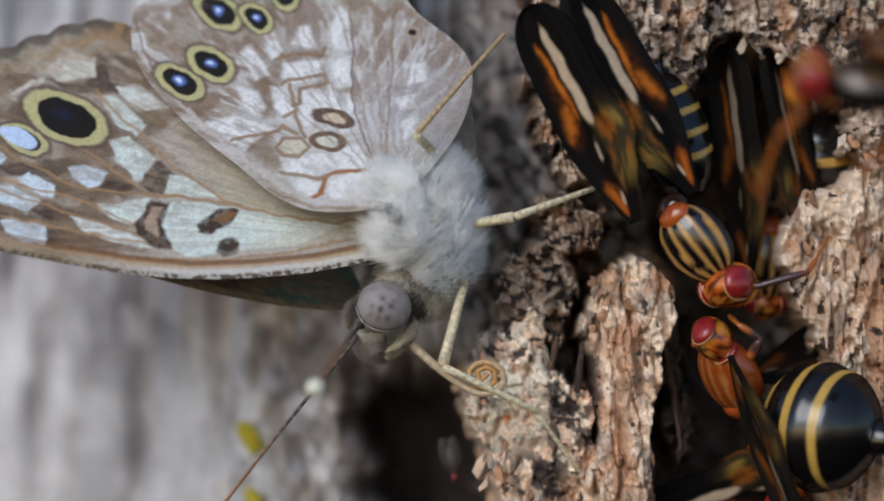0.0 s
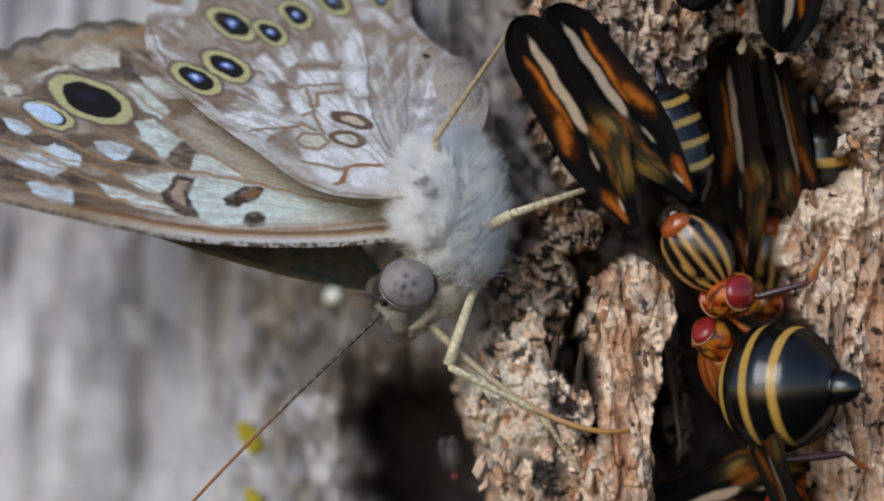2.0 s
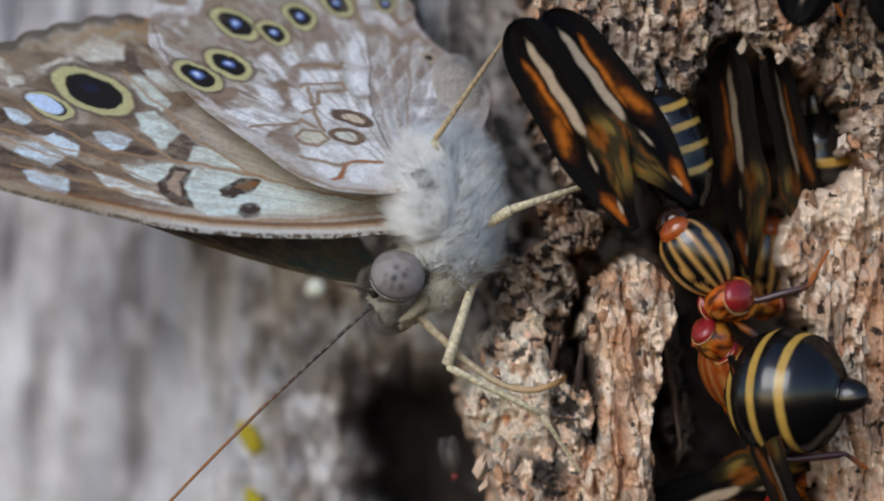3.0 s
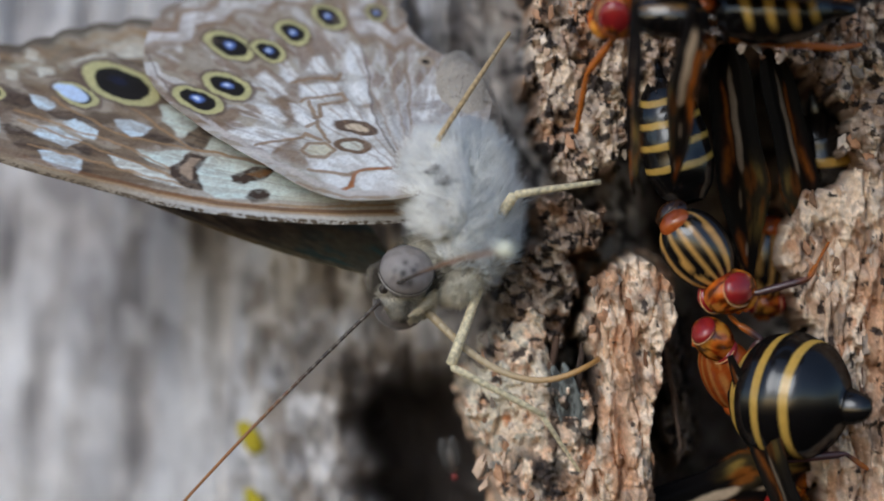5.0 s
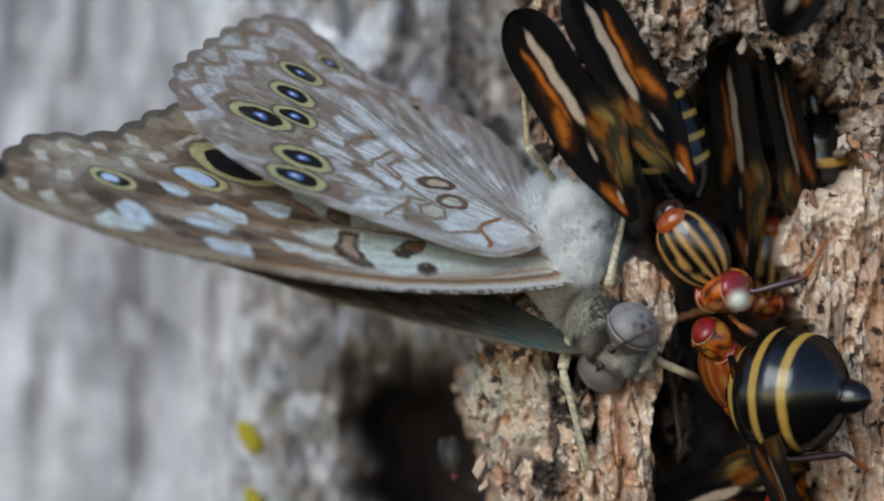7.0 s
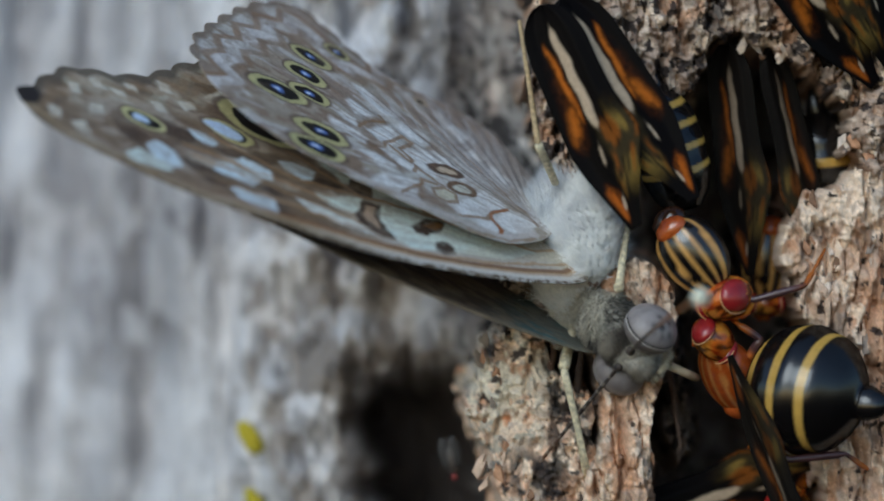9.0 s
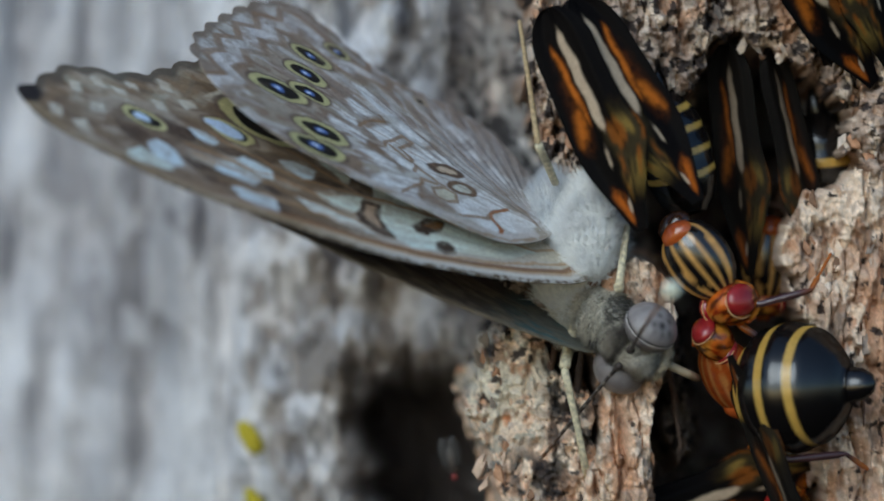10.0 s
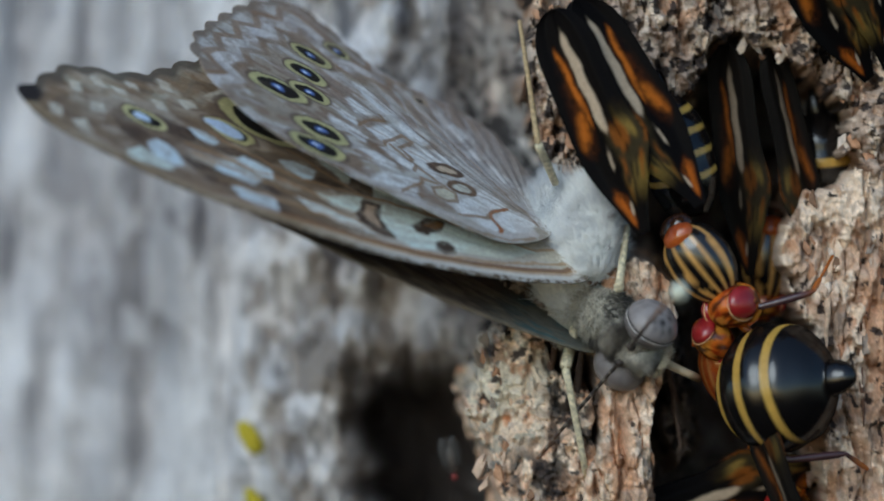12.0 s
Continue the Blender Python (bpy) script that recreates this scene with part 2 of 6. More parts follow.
def back_bark():
    """The trunk's own surface: behind the plates, and curving far back on the open side."""
    hs = np.concatenate([np.arange(-1500, -200, 40), np.arange(-200, 1800, 7), np.arange(1800, 3000, 40)])
    vs = np.concatenate([np.arange(-1400, -100, 40), np.arange(-100, 1000, 8), np.arange(1000, 2300, 40)])
    H, V = np.meshgrid(hs, vs, indexing="ij")
    edge = 790 + 50 * (fbm(V / 160, V * 0 + 3, 3, 4) - 0.5)
    far = 1 - ramp(-20, 170, H - edge + 60)
    y = 12 + 4 * far + 20 * ramp(620, -150, H) + 0.012 * np.maximum(0, -150 - H)
    ridge = fbm(H / 90, V / 420, 4, 77)
    y = y - far * 7 * (ridge - 0.5) - far * ramp(330, 480, H) * 5 * (fbm(H / 60, V / 110, 4, 91) - 0.5) - (1 - far) * 2.5 * (fbm(H / 40, V / 120, 4, 78) - 0.5)
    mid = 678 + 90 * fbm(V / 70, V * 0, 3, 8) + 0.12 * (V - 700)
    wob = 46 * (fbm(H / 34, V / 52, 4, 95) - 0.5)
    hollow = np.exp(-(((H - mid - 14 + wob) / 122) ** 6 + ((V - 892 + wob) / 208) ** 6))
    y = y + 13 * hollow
    trench = np.exp(-(((H - 1296 - 14 * np.sin(V / 130)) / 112) ** 4)) * ramp(70, 190, V)
    cleft = np.exp(-(((H - 872 - 24 * (fbm(V / 60, V * 0 + 1, 3, 97) - 0.5)) / 58) ** 4)) * (1 - ramp(500, 600, V))
    pocket = np.exp(-(((H - 1002) / 62) ** 4 + ((V - 495) / 105) ** 4))
    y = y + 16 * trench + 4 * cleft + 10 * pocket
    xs, ys = H.ravel(), V.ravel()
    c = lin(200, 199, 202)[None] * np.ones((xs.size, 1))

    def mix(col, m):
        nonlocal c
        c = c * (1 - m[:, None]) + np.array(col)[None] * m[:, None]

    mix(lin(138, 134, 136), 0.65 * ramp(0.46, 0.62, fbm(xs / 85, ys / 420, 4, 90)))
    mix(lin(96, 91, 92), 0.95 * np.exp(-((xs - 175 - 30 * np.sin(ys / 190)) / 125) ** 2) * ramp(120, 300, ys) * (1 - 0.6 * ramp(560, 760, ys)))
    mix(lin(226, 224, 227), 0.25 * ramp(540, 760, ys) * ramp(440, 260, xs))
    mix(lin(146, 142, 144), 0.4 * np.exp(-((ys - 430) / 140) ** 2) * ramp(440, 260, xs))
    rough = ramp(300, 450, xs)
    mix(lin(146, 136, 128), rough * 0.85 * ramp(0.38, 0.5, fbm(xs / 58, ys / 85, 4, 94)))
    mix(lin(240, 238, 240), (0.3 + 0.4 * rough) * ramp(0.49, 0.57, fbm(xs / 42, ys / 76, 5, 91)))
    mix(lin(70, 62, 58), rough * 0.55 * ramp(0.58, 0.63, fbm(xs / 36, ys / 52, 5, 93)))
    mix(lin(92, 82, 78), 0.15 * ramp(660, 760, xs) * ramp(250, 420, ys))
    # shade of the gap beside the near bark, painted as a dark strip
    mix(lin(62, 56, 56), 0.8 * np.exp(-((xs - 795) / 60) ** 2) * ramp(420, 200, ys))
    dark = ramp(740, 860, xs)[:, None]
    near = bark_pigment(H, V, 40, 0.0, 0.75, 0.4)
    near = 0.45 * near + 0.55 * near.mean(1, keepdims=True)
    c = c * (1 - dark) + near * dark
    # shade of the hollow, also painted: bark colour darkens by the recess's own mask
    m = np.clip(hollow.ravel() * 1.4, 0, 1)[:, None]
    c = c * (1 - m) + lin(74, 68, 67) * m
    verts = np.stack([(H - 784) * U, y * 0.001, (444.5 - V) * U], -1).reshape(-1, 3)
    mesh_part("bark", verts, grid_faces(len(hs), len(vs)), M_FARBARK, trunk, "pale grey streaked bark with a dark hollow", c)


back_bark()
plate("bark_plate", [(1120, 442), (1150, 452), (1208, 490), (1216, 545), (1190, 630), (1174, 720), (1168, 900), (1170, 1100), (1010, 1100), (1030, 880), (1058, 760), (1046, 650), (1020, 590), (1040, 520)], 2.3, 11, rag=9, gain=1.1, relief=0.65, warm=0.9, dark=0.02, pale=0.8, stains=((1040, 680, 30, 150),), slope=(-0.4, 0), label="orange and cream bark plate with fine cracks")
plate("bark_plate", [(872, 588), (915, 552), (965, 545), (982, 620), (1040, 670), (1075, 760), (1050, 1100), (905, 1100), (884, 889), (850, 805), (824, 735), (838, 665)], 4.4, 12, upright=0.6, relief=0.5, gain=1.28, warm=0.9, dark=0.52, pale=0.8, bleach=(888, 680, 105), stains=((1014, 690, 50, 140), (960, 850, 60, 50)), slope=(-1.0, 0), label="pale bark plate with dark pits")
plate("bark_plate", [(1385, 400), (1450, 325), (1530, 300), (1700, 200), (1800, 500), (1800, 1100), (1440, 1100), (1460, 830), (1490, 700), (1410, 560)], 3.0, 13, gain=1.1, relief=0.7, warm=0.75, dark=0.2, pale=0.85, slope=(-0.3, 0), label="orange bark plate with upright grain")
plate("bark_plate", [(935, -150), (1230, -150), (1275, 60), (1262, 150), (1160, 215), (1090, 320), (1000, 335), (945, 270), (930, 120)], 3.6, 14, upright=0.72, gain=0.95, warm=0.4, dark=0.66, pale=0.85, slope=(-0.5, 0), label="crumbly bark plate speckled black and cream")
plate("bark_plate", [(1225, -150), (1700, -150), (1720, 250), (1540, 300), (1500, 200), (1440, 120), (1300, 60), (1240, 90)], 4.2, 15, upright=0.72, gain=0.9, warm=0.35, dark=0.66, pale=0.85, label="crumbly bark plate speckled black and cream")
plate("bark_plate", [(1500, 170), (1600, 110), (1680, 200), (1680, 360), (1520, 330)], 3.4, 16, upright=0.6, gain=0.95, warm=0.45, dark=0.35, pale=0.7, label="rough bark flake")
plate("bark_plate", [(960, 330), (1070, 350), (1110, 410), (1060, 470), (1000, 450), (940, 400)], 4.6, 17, upright=0.6, gain=0.8, warm=0.35, dark=0.5, pale=0.4, label="dark weathered bark flake")
# dark speckled bark; its lowered gain paints in the shade of the pocket
plate("bark_plate", [(905, 425), (1000, 432), (1040, 480), (1036, 570), (1010, 640), (950, 600), (890, 640), (868, 560)], 5.4, 19, upright=0.6, gain=0.6, relief=1.0, warm=0.3, dark=0.85, pale=0.7, label="dark bark with pale crumbs")
# brown inner bark, its colour cut further by gain for the crevice's shade
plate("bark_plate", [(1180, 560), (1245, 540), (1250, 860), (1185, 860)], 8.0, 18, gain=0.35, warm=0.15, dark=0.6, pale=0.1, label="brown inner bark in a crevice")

_v, _f = ball((0, 0, 0), 0.00075, 10, 14, (0.7, 0.4, 1.2))
_v = np.stack([_v[:, 0] - 0.45 * _v[:, 2], _v[:, 1], _v[:, 2]], 1)
lichen = mesh_part("lichen", _v * (1 + 0.25 * np.random.rand(len(_v), 1)), _f, M_LICHEN, None, m=Matrix.Translation(at(413, 806, 18)))
lichen_low = mesh_part("lichen", _v * (0.8 + 0.3 * np.random.rand(len(_v), 1)), _f, M_LICHEN, None, m=Matrix.Translation(at(422, 930, 18)))
for _l in (lichen, lichen_low):
    tagged(_l, "small yellow lichen cushion on grey bark", "lichen", "lichens")


def splinter(h, v, d, length, width, lean, seed, col):
    """A thin torn strip of bark, upright and twisted."""
    n = 26
    s = np.linspace(0, 1, n)
    z = (s - 0.5) * length * U
    x = lean * length * U * (s - 0.5) + 10 * U * (fbm(s * 4 + seed, s * 0, 3, seed) - 0.5)
    r = width * U * 0.5 * (np.sin(np.pi * np.clip(s * 0.94 + 0.03, 0, 1)) ** 0.6) * (0.6 + 0.8 * fbm(s * 7, s * 0 + seed, 3, seed + 1))
    vv, ff = tube(np.stack([x, 0.0004 * np.sin(s * 5 + seed), z], 1), r, 9)
    k = fbm(vv[:, 0] * 9000, vv[:, 2] * 2500, 3, seed)[:, None]
    mesh_part("bark_splinter", vv, ff, M_BARK, trunk, "torn strip of bark", np.array(col)[None] * (0.55 + 0.9 * k), m=Matrix.Translation(at(h, v, d)))


for i, (h, v, d, ln, w, le, c) in enumerate(((1208, 745, 5.5, 140, 8, -0.15, (120, 100, 86)), (1196, 640, 5.5, 170, 9, -0.2, (96, 76, 62)), (1028, 700, 3.6, 180, 14, 0.1, (70, 58, 52)),
                                             (1080, 620, 2.4, 190, 12, -0.1, (222, 190, 160)), (1150, 640, 2.3, 200, 10, 0.05, (110, 78, 58)), (985, 640, 4.2, 130, 14, 0.2, (86, 66, 54)), (1480, 520, 2.5, 200, 12, 0.1, (216, 186, 158)),
                                             (1535, 640, 2.3, 240, 10, -0.05, (110, 80, 62)), (1010, 250, 4.9, 120, 14, 0.3, (84, 70, 64)))):
    splinter(h, v, d, ln, w, le, 400 + i, lin(*c))



def bark_flake(h, v, d, size, rng, col):
    """A loose chip of bark: a ragged thin slab, tilted off the surface."""
    n = 9
    a = np.sort(rng.rand(n) * 2 * np.pi)
    r = size * U * (0.32 + 0.3 * rng.rand(n))
    x, z = r * np.cos(a) * 0.72, r * np.sin(a) * 1.35
    th = size * U * 0.16
    ring = [np.stack([x * k, np.full(n, y), z * k], 1) for k, y in ((0.86, -th), (1.0, -th * 0.4), (0.94, th))]
    vv = np.concatenate(ring + [[(0, -th * 1.25, 0)]])
    ff = [(i + n * k, (i + 1) % n + n * k, (i + 1) % n + n * (k + 1), i + n * (k + 1)) for k in (0, 1) for i in range(n)]
    me_faces = ff + [((i + 1) % n, i, 3 * n, 3 * n) for i in range(n)]
    shade = (0.8 + 0.4 * rng.rand(len(vv), 1))
    tilt = pose(0, 0, 0, rng.uniform(-28, 28), rng.uniform(-35, 35), rng.uniform(-28, 28))
    mesh_part("bark_flake", vv, [f[:3] if f[2] == f[3] else f for f in me_faces], M_BARK, trunk, "", np.array(col)[None] * shade, smooth=False, m=Matrix.Translation(at(h, v, d)) @ tilt)


_rng = np.random.RandomState(77)
_chips = [lin(208, 180, 156), lin(190, 146, 114), lin(132, 102, 80), lin(176, 134, 104), lin(222, 204, 186), lin(150, 138, 128)]
for h0, h1, v0, v1, d0, count in ((950, 1230, 10, 300, 3.0, 40), (1280, 1560, 5, 110, 3.6, 24), (1050, 1180, 480, 880, 1.7, 22), (850, 1030, 600, 880, 3.9, 30), (1440, 1568, 340, 880, 2.4, 26), (1500, 1568, 120, 320, 2.8, 10)):
    for _ in range(count):
        bark_flake(_rng.uniform(h0, h1), _rng.uniform(v0, v1), d0 + _rng.uniform(-0.1, 0.5), _rng.uniform(12, 34), _rng, _chips[_rng.randint(len(_chips))])

# ---- the butterfly ----
butterfly = thing("butterfly", "grey-brown butterfly with eyespots, feeding head down on bark", "butterfly")

FORE_EDGE = [(0.6, 0.6), (-0.4, -1.2), (-2.9, -3.1), (-5.8, -4.8), (-8.9, -6.3), (-12.3, -7.3), (-16, -8.0), (-19.3, -8.5), (-22.9, -8.7),
             (-26.1, -8.3), (-29, -7.8), (-30.5, -6.9), (-31.7, -5.6), (-31.0, -4.2), (-30.4, -2.4), (-29.6, -0.9), (-28.5, -0.3), (-27.2, 0.2),
             (-26.2, 0.9), (-25.3, 1.8), (-24.7, 3.2), (-23.8, 4.6), (-22.6, 6.0), (-21.5, 7.2), (-20.0, 8.4), (-18.0, 8.8), (-10, 6.0), (-3, 3.2)]
HIND_EDGE = [(3.6, 0.6), (2.4, -0.6), (0.3, -1.9), (-2.0, -2.1), (-4.5, -1.5), (-8.0, -1.0), (-12.0, 0.2), (-14.6, 1.7), (-16.3, 4.2), (-17.0, 6.5),
             (-16.9, 8.4), (-16.1, 9.9), (-14.1, 12.7), (-12.1, 15.2), (-10.0, 17.0), (-8.2, 17.4), (-6.9, 16.2), (-5.4, 13.9), (-3.2, 12.1),
             (1.2, 11.5), (3.0, 9.6), (4.1, 6.6), (4.2, 3.8), (4.1, 1.9)]
C_BLACK, C_YELLOW, C_PUPIL = lin(26, 21, 19), lin(188, 178, 128), lin(104, 130, 200)


class Paint:
    """Pigment of a wing over its own millimetres."""

    def __init__(self, u, v, base):
        self.u, self.v = u, v
        self.wu = u + 0.35 * (fbm(u * 1.3, v * 1.3, 3, 201) - 0.5)
        self.wv = v + 0.35 * (fbm(u * 1.3, v * 1.3, 3, 202) - 0.5)
        self.c = np.ones((u.size, 1)) * np.array(base)[None]

    def mix(self, col, m):
        m = np.clip(m, 0, 1).reshape(-1, 1)
        self.c = self.c * (1 - m) + np.array(col)[None] * m

    def radius(self, u, v, a, b, ang, warp=True, sq=2.0):
        x, y = (self.wu, self.wv) if warp else (self.u, self.v)
        ca, sa = np.cos(ang), np.sin(ang)
        p, q = (x - u) * ca + (y - v) * sa, -(x - u) * sa + (y - v) * ca
        return (np.abs(p / a) ** sq + np.abs(q / b) ** sq) ** (1 / sq)

    def patch(self, col, u, v, a, b, ang=0.0, soft=0.22, strength=1.0, sq=2.0):
        self.mix(col, strength * (1 - ramp(1 - soft, 1 + soft, self.radius(u, v, a, b, ang, True, sq))))

    def cell(self, col, pts, soft=0.10, strength=1.0):
        q = np.array(pts)
        d, _, _ = near_line(q, self.wu, self.wv, True)
        d = np.where(inside(q, self.wu, self.wv), d, -d)
        self.mix(col, strength * ramp(-soft, soft, d + 0.05) * (0.78 + 0.22 * ramp(0.35, 0.55, fbm(self.u * 2.5, self.v * 2.5, 3, 203))))

    def ocellus(self, u, v, a, b, ang=0.0, pupil=0.19):
        """An eyespot: brown halo, yellow ring, black middle, blue and white pupil."""
        self.patch(lin(98, 80, 70), u, v, a, b, ang, 0.07, 0.85)
        self.patch(C_YELLOW, u, v, a * 0.87, b * 0.86, ang, 0.05)
        self.patch(C_BLACK, u, v, a * 0.62, b * 0.60, ang, 0.06)
        if pupil:
            self.patch(C_PUPIL, u, v, a * pupil, b * pupil * 1.25, ang, 0.5)
            self.patch(lin(222, 230, 244), u - 0.04, v, a * pupil * 0.45, b * pupil * 0.55, ang, 0.6)

    def ring(self, col, inner, u, v, a, b, ang=0.0, width=0.14):
        r = self.radius(u, v, a, b, ang)
        e = width / min(a, b)
        self.mix(inner, 1 - ramp(1 - e, 1, r))
        self.mix(col, ramp(1 - 1.6 * e, 1 - 0.7 * e, r) * (1 - ramp(1 + 0.7 * e, 1 + 1.6 * e, r)))

    def line(self, col, pts, width, strength=1.0):
        d, _, _ = near_line(pts, self.wu, self.wv)
        self.mix(col, strength * (1 - ramp(width * 0.5, width * 1.2, d)))


def fore_pigment(u, v, rim, costa):
    GREEN, BLUE, PALE, CREAM = lin(212, 218, 210), lin(208, 217, 224), lin(216, 216, 210), lin(210, 202, 188)
    DARK, BROWN, TAN, RUST, VEIN = lin(70, 55, 46), lin(112, 90, 70), lin(172, 146, 124), lin(128, 90, 54), lin(164, 128, 92)
    p = Paint(u, v, lin(180, 168, 156))
    p.mix(lin(122, 102, 86), ramp(-13, -16, u) * (0.5 + 0.4 * ramp(0.42, 0.6, fbm(u / 2.2, v / 1.2, 4, 210))))
    p.mix(lin(186, 176, 156), ramp(-13, -9, u) * ramp(-1.6, -0.4, v - 0.10 * (u + 9)) * 0.8)
    p.mix(lin(192, 178, 166), ramp(0.5, 2.5, v - 0.08 * (u + 9)) * ramp(-14, -10, u) * 0.7)
    # dusty outer border
    p.mix(lin(156, 148, 130), (1 - ramp(2.0, 4.2, rim)) * ramp(-18, -20, u) * (0.4 + 0.5 * ramp(0.4, 0.6, fbm(u / 1.1, v / 1.1, 3, 262))))
    p.mix(lin(112, 90, 72), 0.6 * ramp(0.50, 0.62, fbm(u / 1.3 + 5, v / 0.8, 3, 263)) * ramp(-19, -22, u))
    rho, ang = np.hypot(u, v - 0.3), np.arctan2(v - 0.3, -u)
    p.mix(lin(104, 84, 68), ramp(11, 14, rho) * 0.75 * ramp(0.47, 0.57, fbm(ang * 17, rho / 1.5, 4, 261)))
    p.mix(lin(190, 176, 160), ramp(9, 12, rho) * 0.5 * ramp(0.52, 0.64, fbm(ang * 20 + 6, rho / 2.2, 4, 264)))
    p.cell(DARK, [(-13.74, 0.05), (-13.2, 0.41), (-12.35, -0.1), (-12.22, -1.61), (-13.17, -1.65), (-13.66, -1.4)], soft=0.16, strength=0.92)
    p.cell(DARK, [(-15.68, -2.34), (-15.2, -1.6), (-13.94, -1.69), (-14.03, -2.26), (-15.43, -2.65)], soft=0.16, strength=0.92)
    p.cell(DARK, [(-18.53, -5.18), (-18.11, -4.47), (-16.47, -4.4), (-16.2, -5.22), (-17.44, -5.65)], soft=0.16, strength=0.92)
    p.cell(DARK, [(-17.2, -5.92), (-16.67, -5.57), (-15.9, -6.5), (-16.06, -7.13), (-16.8, -7.2)], soft=0.16, strength=0.92)
    p.cell(BROWN, [(-17.92, -2.88), (-16.07, -2.67), (-13.69, -2.16), (-15.99, -3.67), (-17.49, -4.09)], soft=0.28, strength=0.8)
    p.cell(DARK, [(-21.35, -3.23), (-19.74, -2.4), (-17.85, -2.1), (-17.95, -2.81), (-20.22, -3.59)], soft=0.16, strength=0.92)
    p.cell(BROWN, [(-18.63, -0.52), (-16.06, 0.24), (-15.77, -0.81), (-16.94, -1.31), (-17.89, -1.54)], soft=0.28, strength=0.8)
    p.cell(BROWN, [(-15.57, 2.98), (-15.04, 3.63), (-13.62, 3.69), (-13.88, 2.68), (-14.57, 1.75), (-15.37, 1.96)], soft=0.28, strength=0.8)
    p.cell(DARK, [(-21.01, 3.24), (-18.97, 3.76), (-18.64, 5.72), (-17.62, 4.33), (-16.99, 3.91), (-19.05, 3.12)], soft=0.16, strength=0.92)
    p.cell(BROWN, [(-16.33, -4.42), (-15.23, -3.96), (-12.99, -4.35), (-13.91, -4.86), (-15.78, -5.0)], soft=0.28, strength=0.8)
    p.cell(BROWN, [(-16.18, -5.57), (-14.36, -5.33), (-11.8, -5.33), (-13.66, -6.28), (-15.71, -6.74)], soft=0.28, strength=0.8)
    p.cell(DARK, [(-26.79, -4.12), (-25.6, -4.1), (-24.41, -4.84), (-24.66, -5.94), (-25.85, -5.52)], soft=0.16, strength=0.92)
    p.cell(DARK, [(-22.47, -5.64), (-21.71, -5.33), (-19.98, -5.53), (-19.14, -6.57), (-21.03, -6.83)], soft=0.16, strength=0.92)
    p.cell(DARK, [(-24.65, -2.38), (-23.68, -2.54), (-22.05, -2.79), (-22.45, -4.23), (-23.78, -3.8)], soft=0.16, strength=0.92)
    p.cell(BROWN, [(-27.01, -6.61), (-26.14, -6.28), (-25.33, -7.0), (-26.09, -7.24)], soft=0.28, strength=0.8)
    p.cell(BROWN, [(-23.87, -1.38), (-22.33, -1.06), (-21.52, -1.75), (-22.45, -2.28)], soft=0.28, strength=0.8)
    p.cell(DARK, [(-19.32, -1.97), (-17.49, -1.31), (-15.53, -1.58), (-16.77, -1.87), (-18.9, -2.65)], soft=0.16, strength=0.92)
    p.cell(BROWN, [(-17.1, -5.01), (-15.77, -4.58), (-14.73, -6.2), (-16.03, -7.28)], soft=0.28, strength=0.8)
    p.cell(BROWN, [(-21.9, -3.76), (-20.34, -3.61), (-20.53, -4.02), (-21.72, -4.51)], soft=0.28, strength=0.8)
    # pale windows between the veins
    p.cell(BLUE, [(-17.6, -1.92), (-16.87, -1.48), (-15.52, -1.45), (-15.76, -2.46), (-16.05, -2.71), (-17.18, -2.32)])
    p.cell(GREEN, [(-16.26, 0.65), (-15.48, 1.15), (-13.58, 0.38), (-13.69, -1.17), (-14.05, -1.24), (-15.4, -0.44)])
    p.cell(GREEN, [(-17.75, 3.33), (-17.13, 3.68), (-14.88, 2.3), (-15.11, 1.48), (-16.44, 1.93)])
    p.cell(PALE, [(-17.29, 4.25), (-16.43, 4.84), (-14.17, 4.09), (-15.28, 3.4), (-16.37, 3.66)])
    p.cell(BLUE, [(-19.72, -3.63), (-19.44, -3.14), (-17.81, -3.32), (-17.67, -4.13), (-18.31, -4.15)])
    p.cell(BLUE, [(-20.73, -4.7), (-19.85, -4.34), (-18.18, -4.62), (-18.49, -5.6), (-20.08, -5.49), (-20.61, -5.3)])
    p.cell(BLUE, [(-19.56, -6.57), (-19.18, -6.25), (-17.23, -6.01), (-16.9, -7.12), (-17.89, -7.29), (-19.08, -7.1)])
    p.cell(GREEN, [(-15.29, -3.65), (-14.13, -3.08), (-12.83, -2.2), (-12.94, -3.56), (-13.15, -4.17), (-14.35, -4.15)])
    p.cell(PALE, [(-16.29, -4.93), (-15.2, -4.84), (-12.92, -4.92), (-11.59, -5.04), (-12.09, -5.42), (-13.8, -5.54), (-15.33, -5.46)])
    p.cell(GREEN, [(-11.84, -2.1), (-10.42, -1.41), (-8.05, -0.88), (-5.29, -0.49), (-2.94, 0.14), (-4.25, -1.58), (-7.35, -3.59), (-9.71, -4.96), (-10.81, -4.75), (-11.73, -3.53)])
    p.cell(GREEN, [(-12.44, -0.22), (-11.58, -0.1), (-9.56, -0.63), (-10.79, -1.12), (-12.14, -1.41)])
    p.cell(CREAM, [(-21.26, 4.0), (-20.53, 5.48), (-19.16, 5.71), (-18.75, 4.5), (-19.52, 3.96), (-20.49, 3.42)])
    p.cell(CREAM, [(-22.31, 1.58), (-21.67, 2.92), (-21.2, 3.21), (-21.16, 2.15), (-21.74, 1.65)])
    p.cell(BLUE, [(-24.35, -5.56), (-24.03, -4.91), (-22.93, -5.14), (-22.29, -6.37), (-22.93, -6.96), (-23.81, -6.56)])
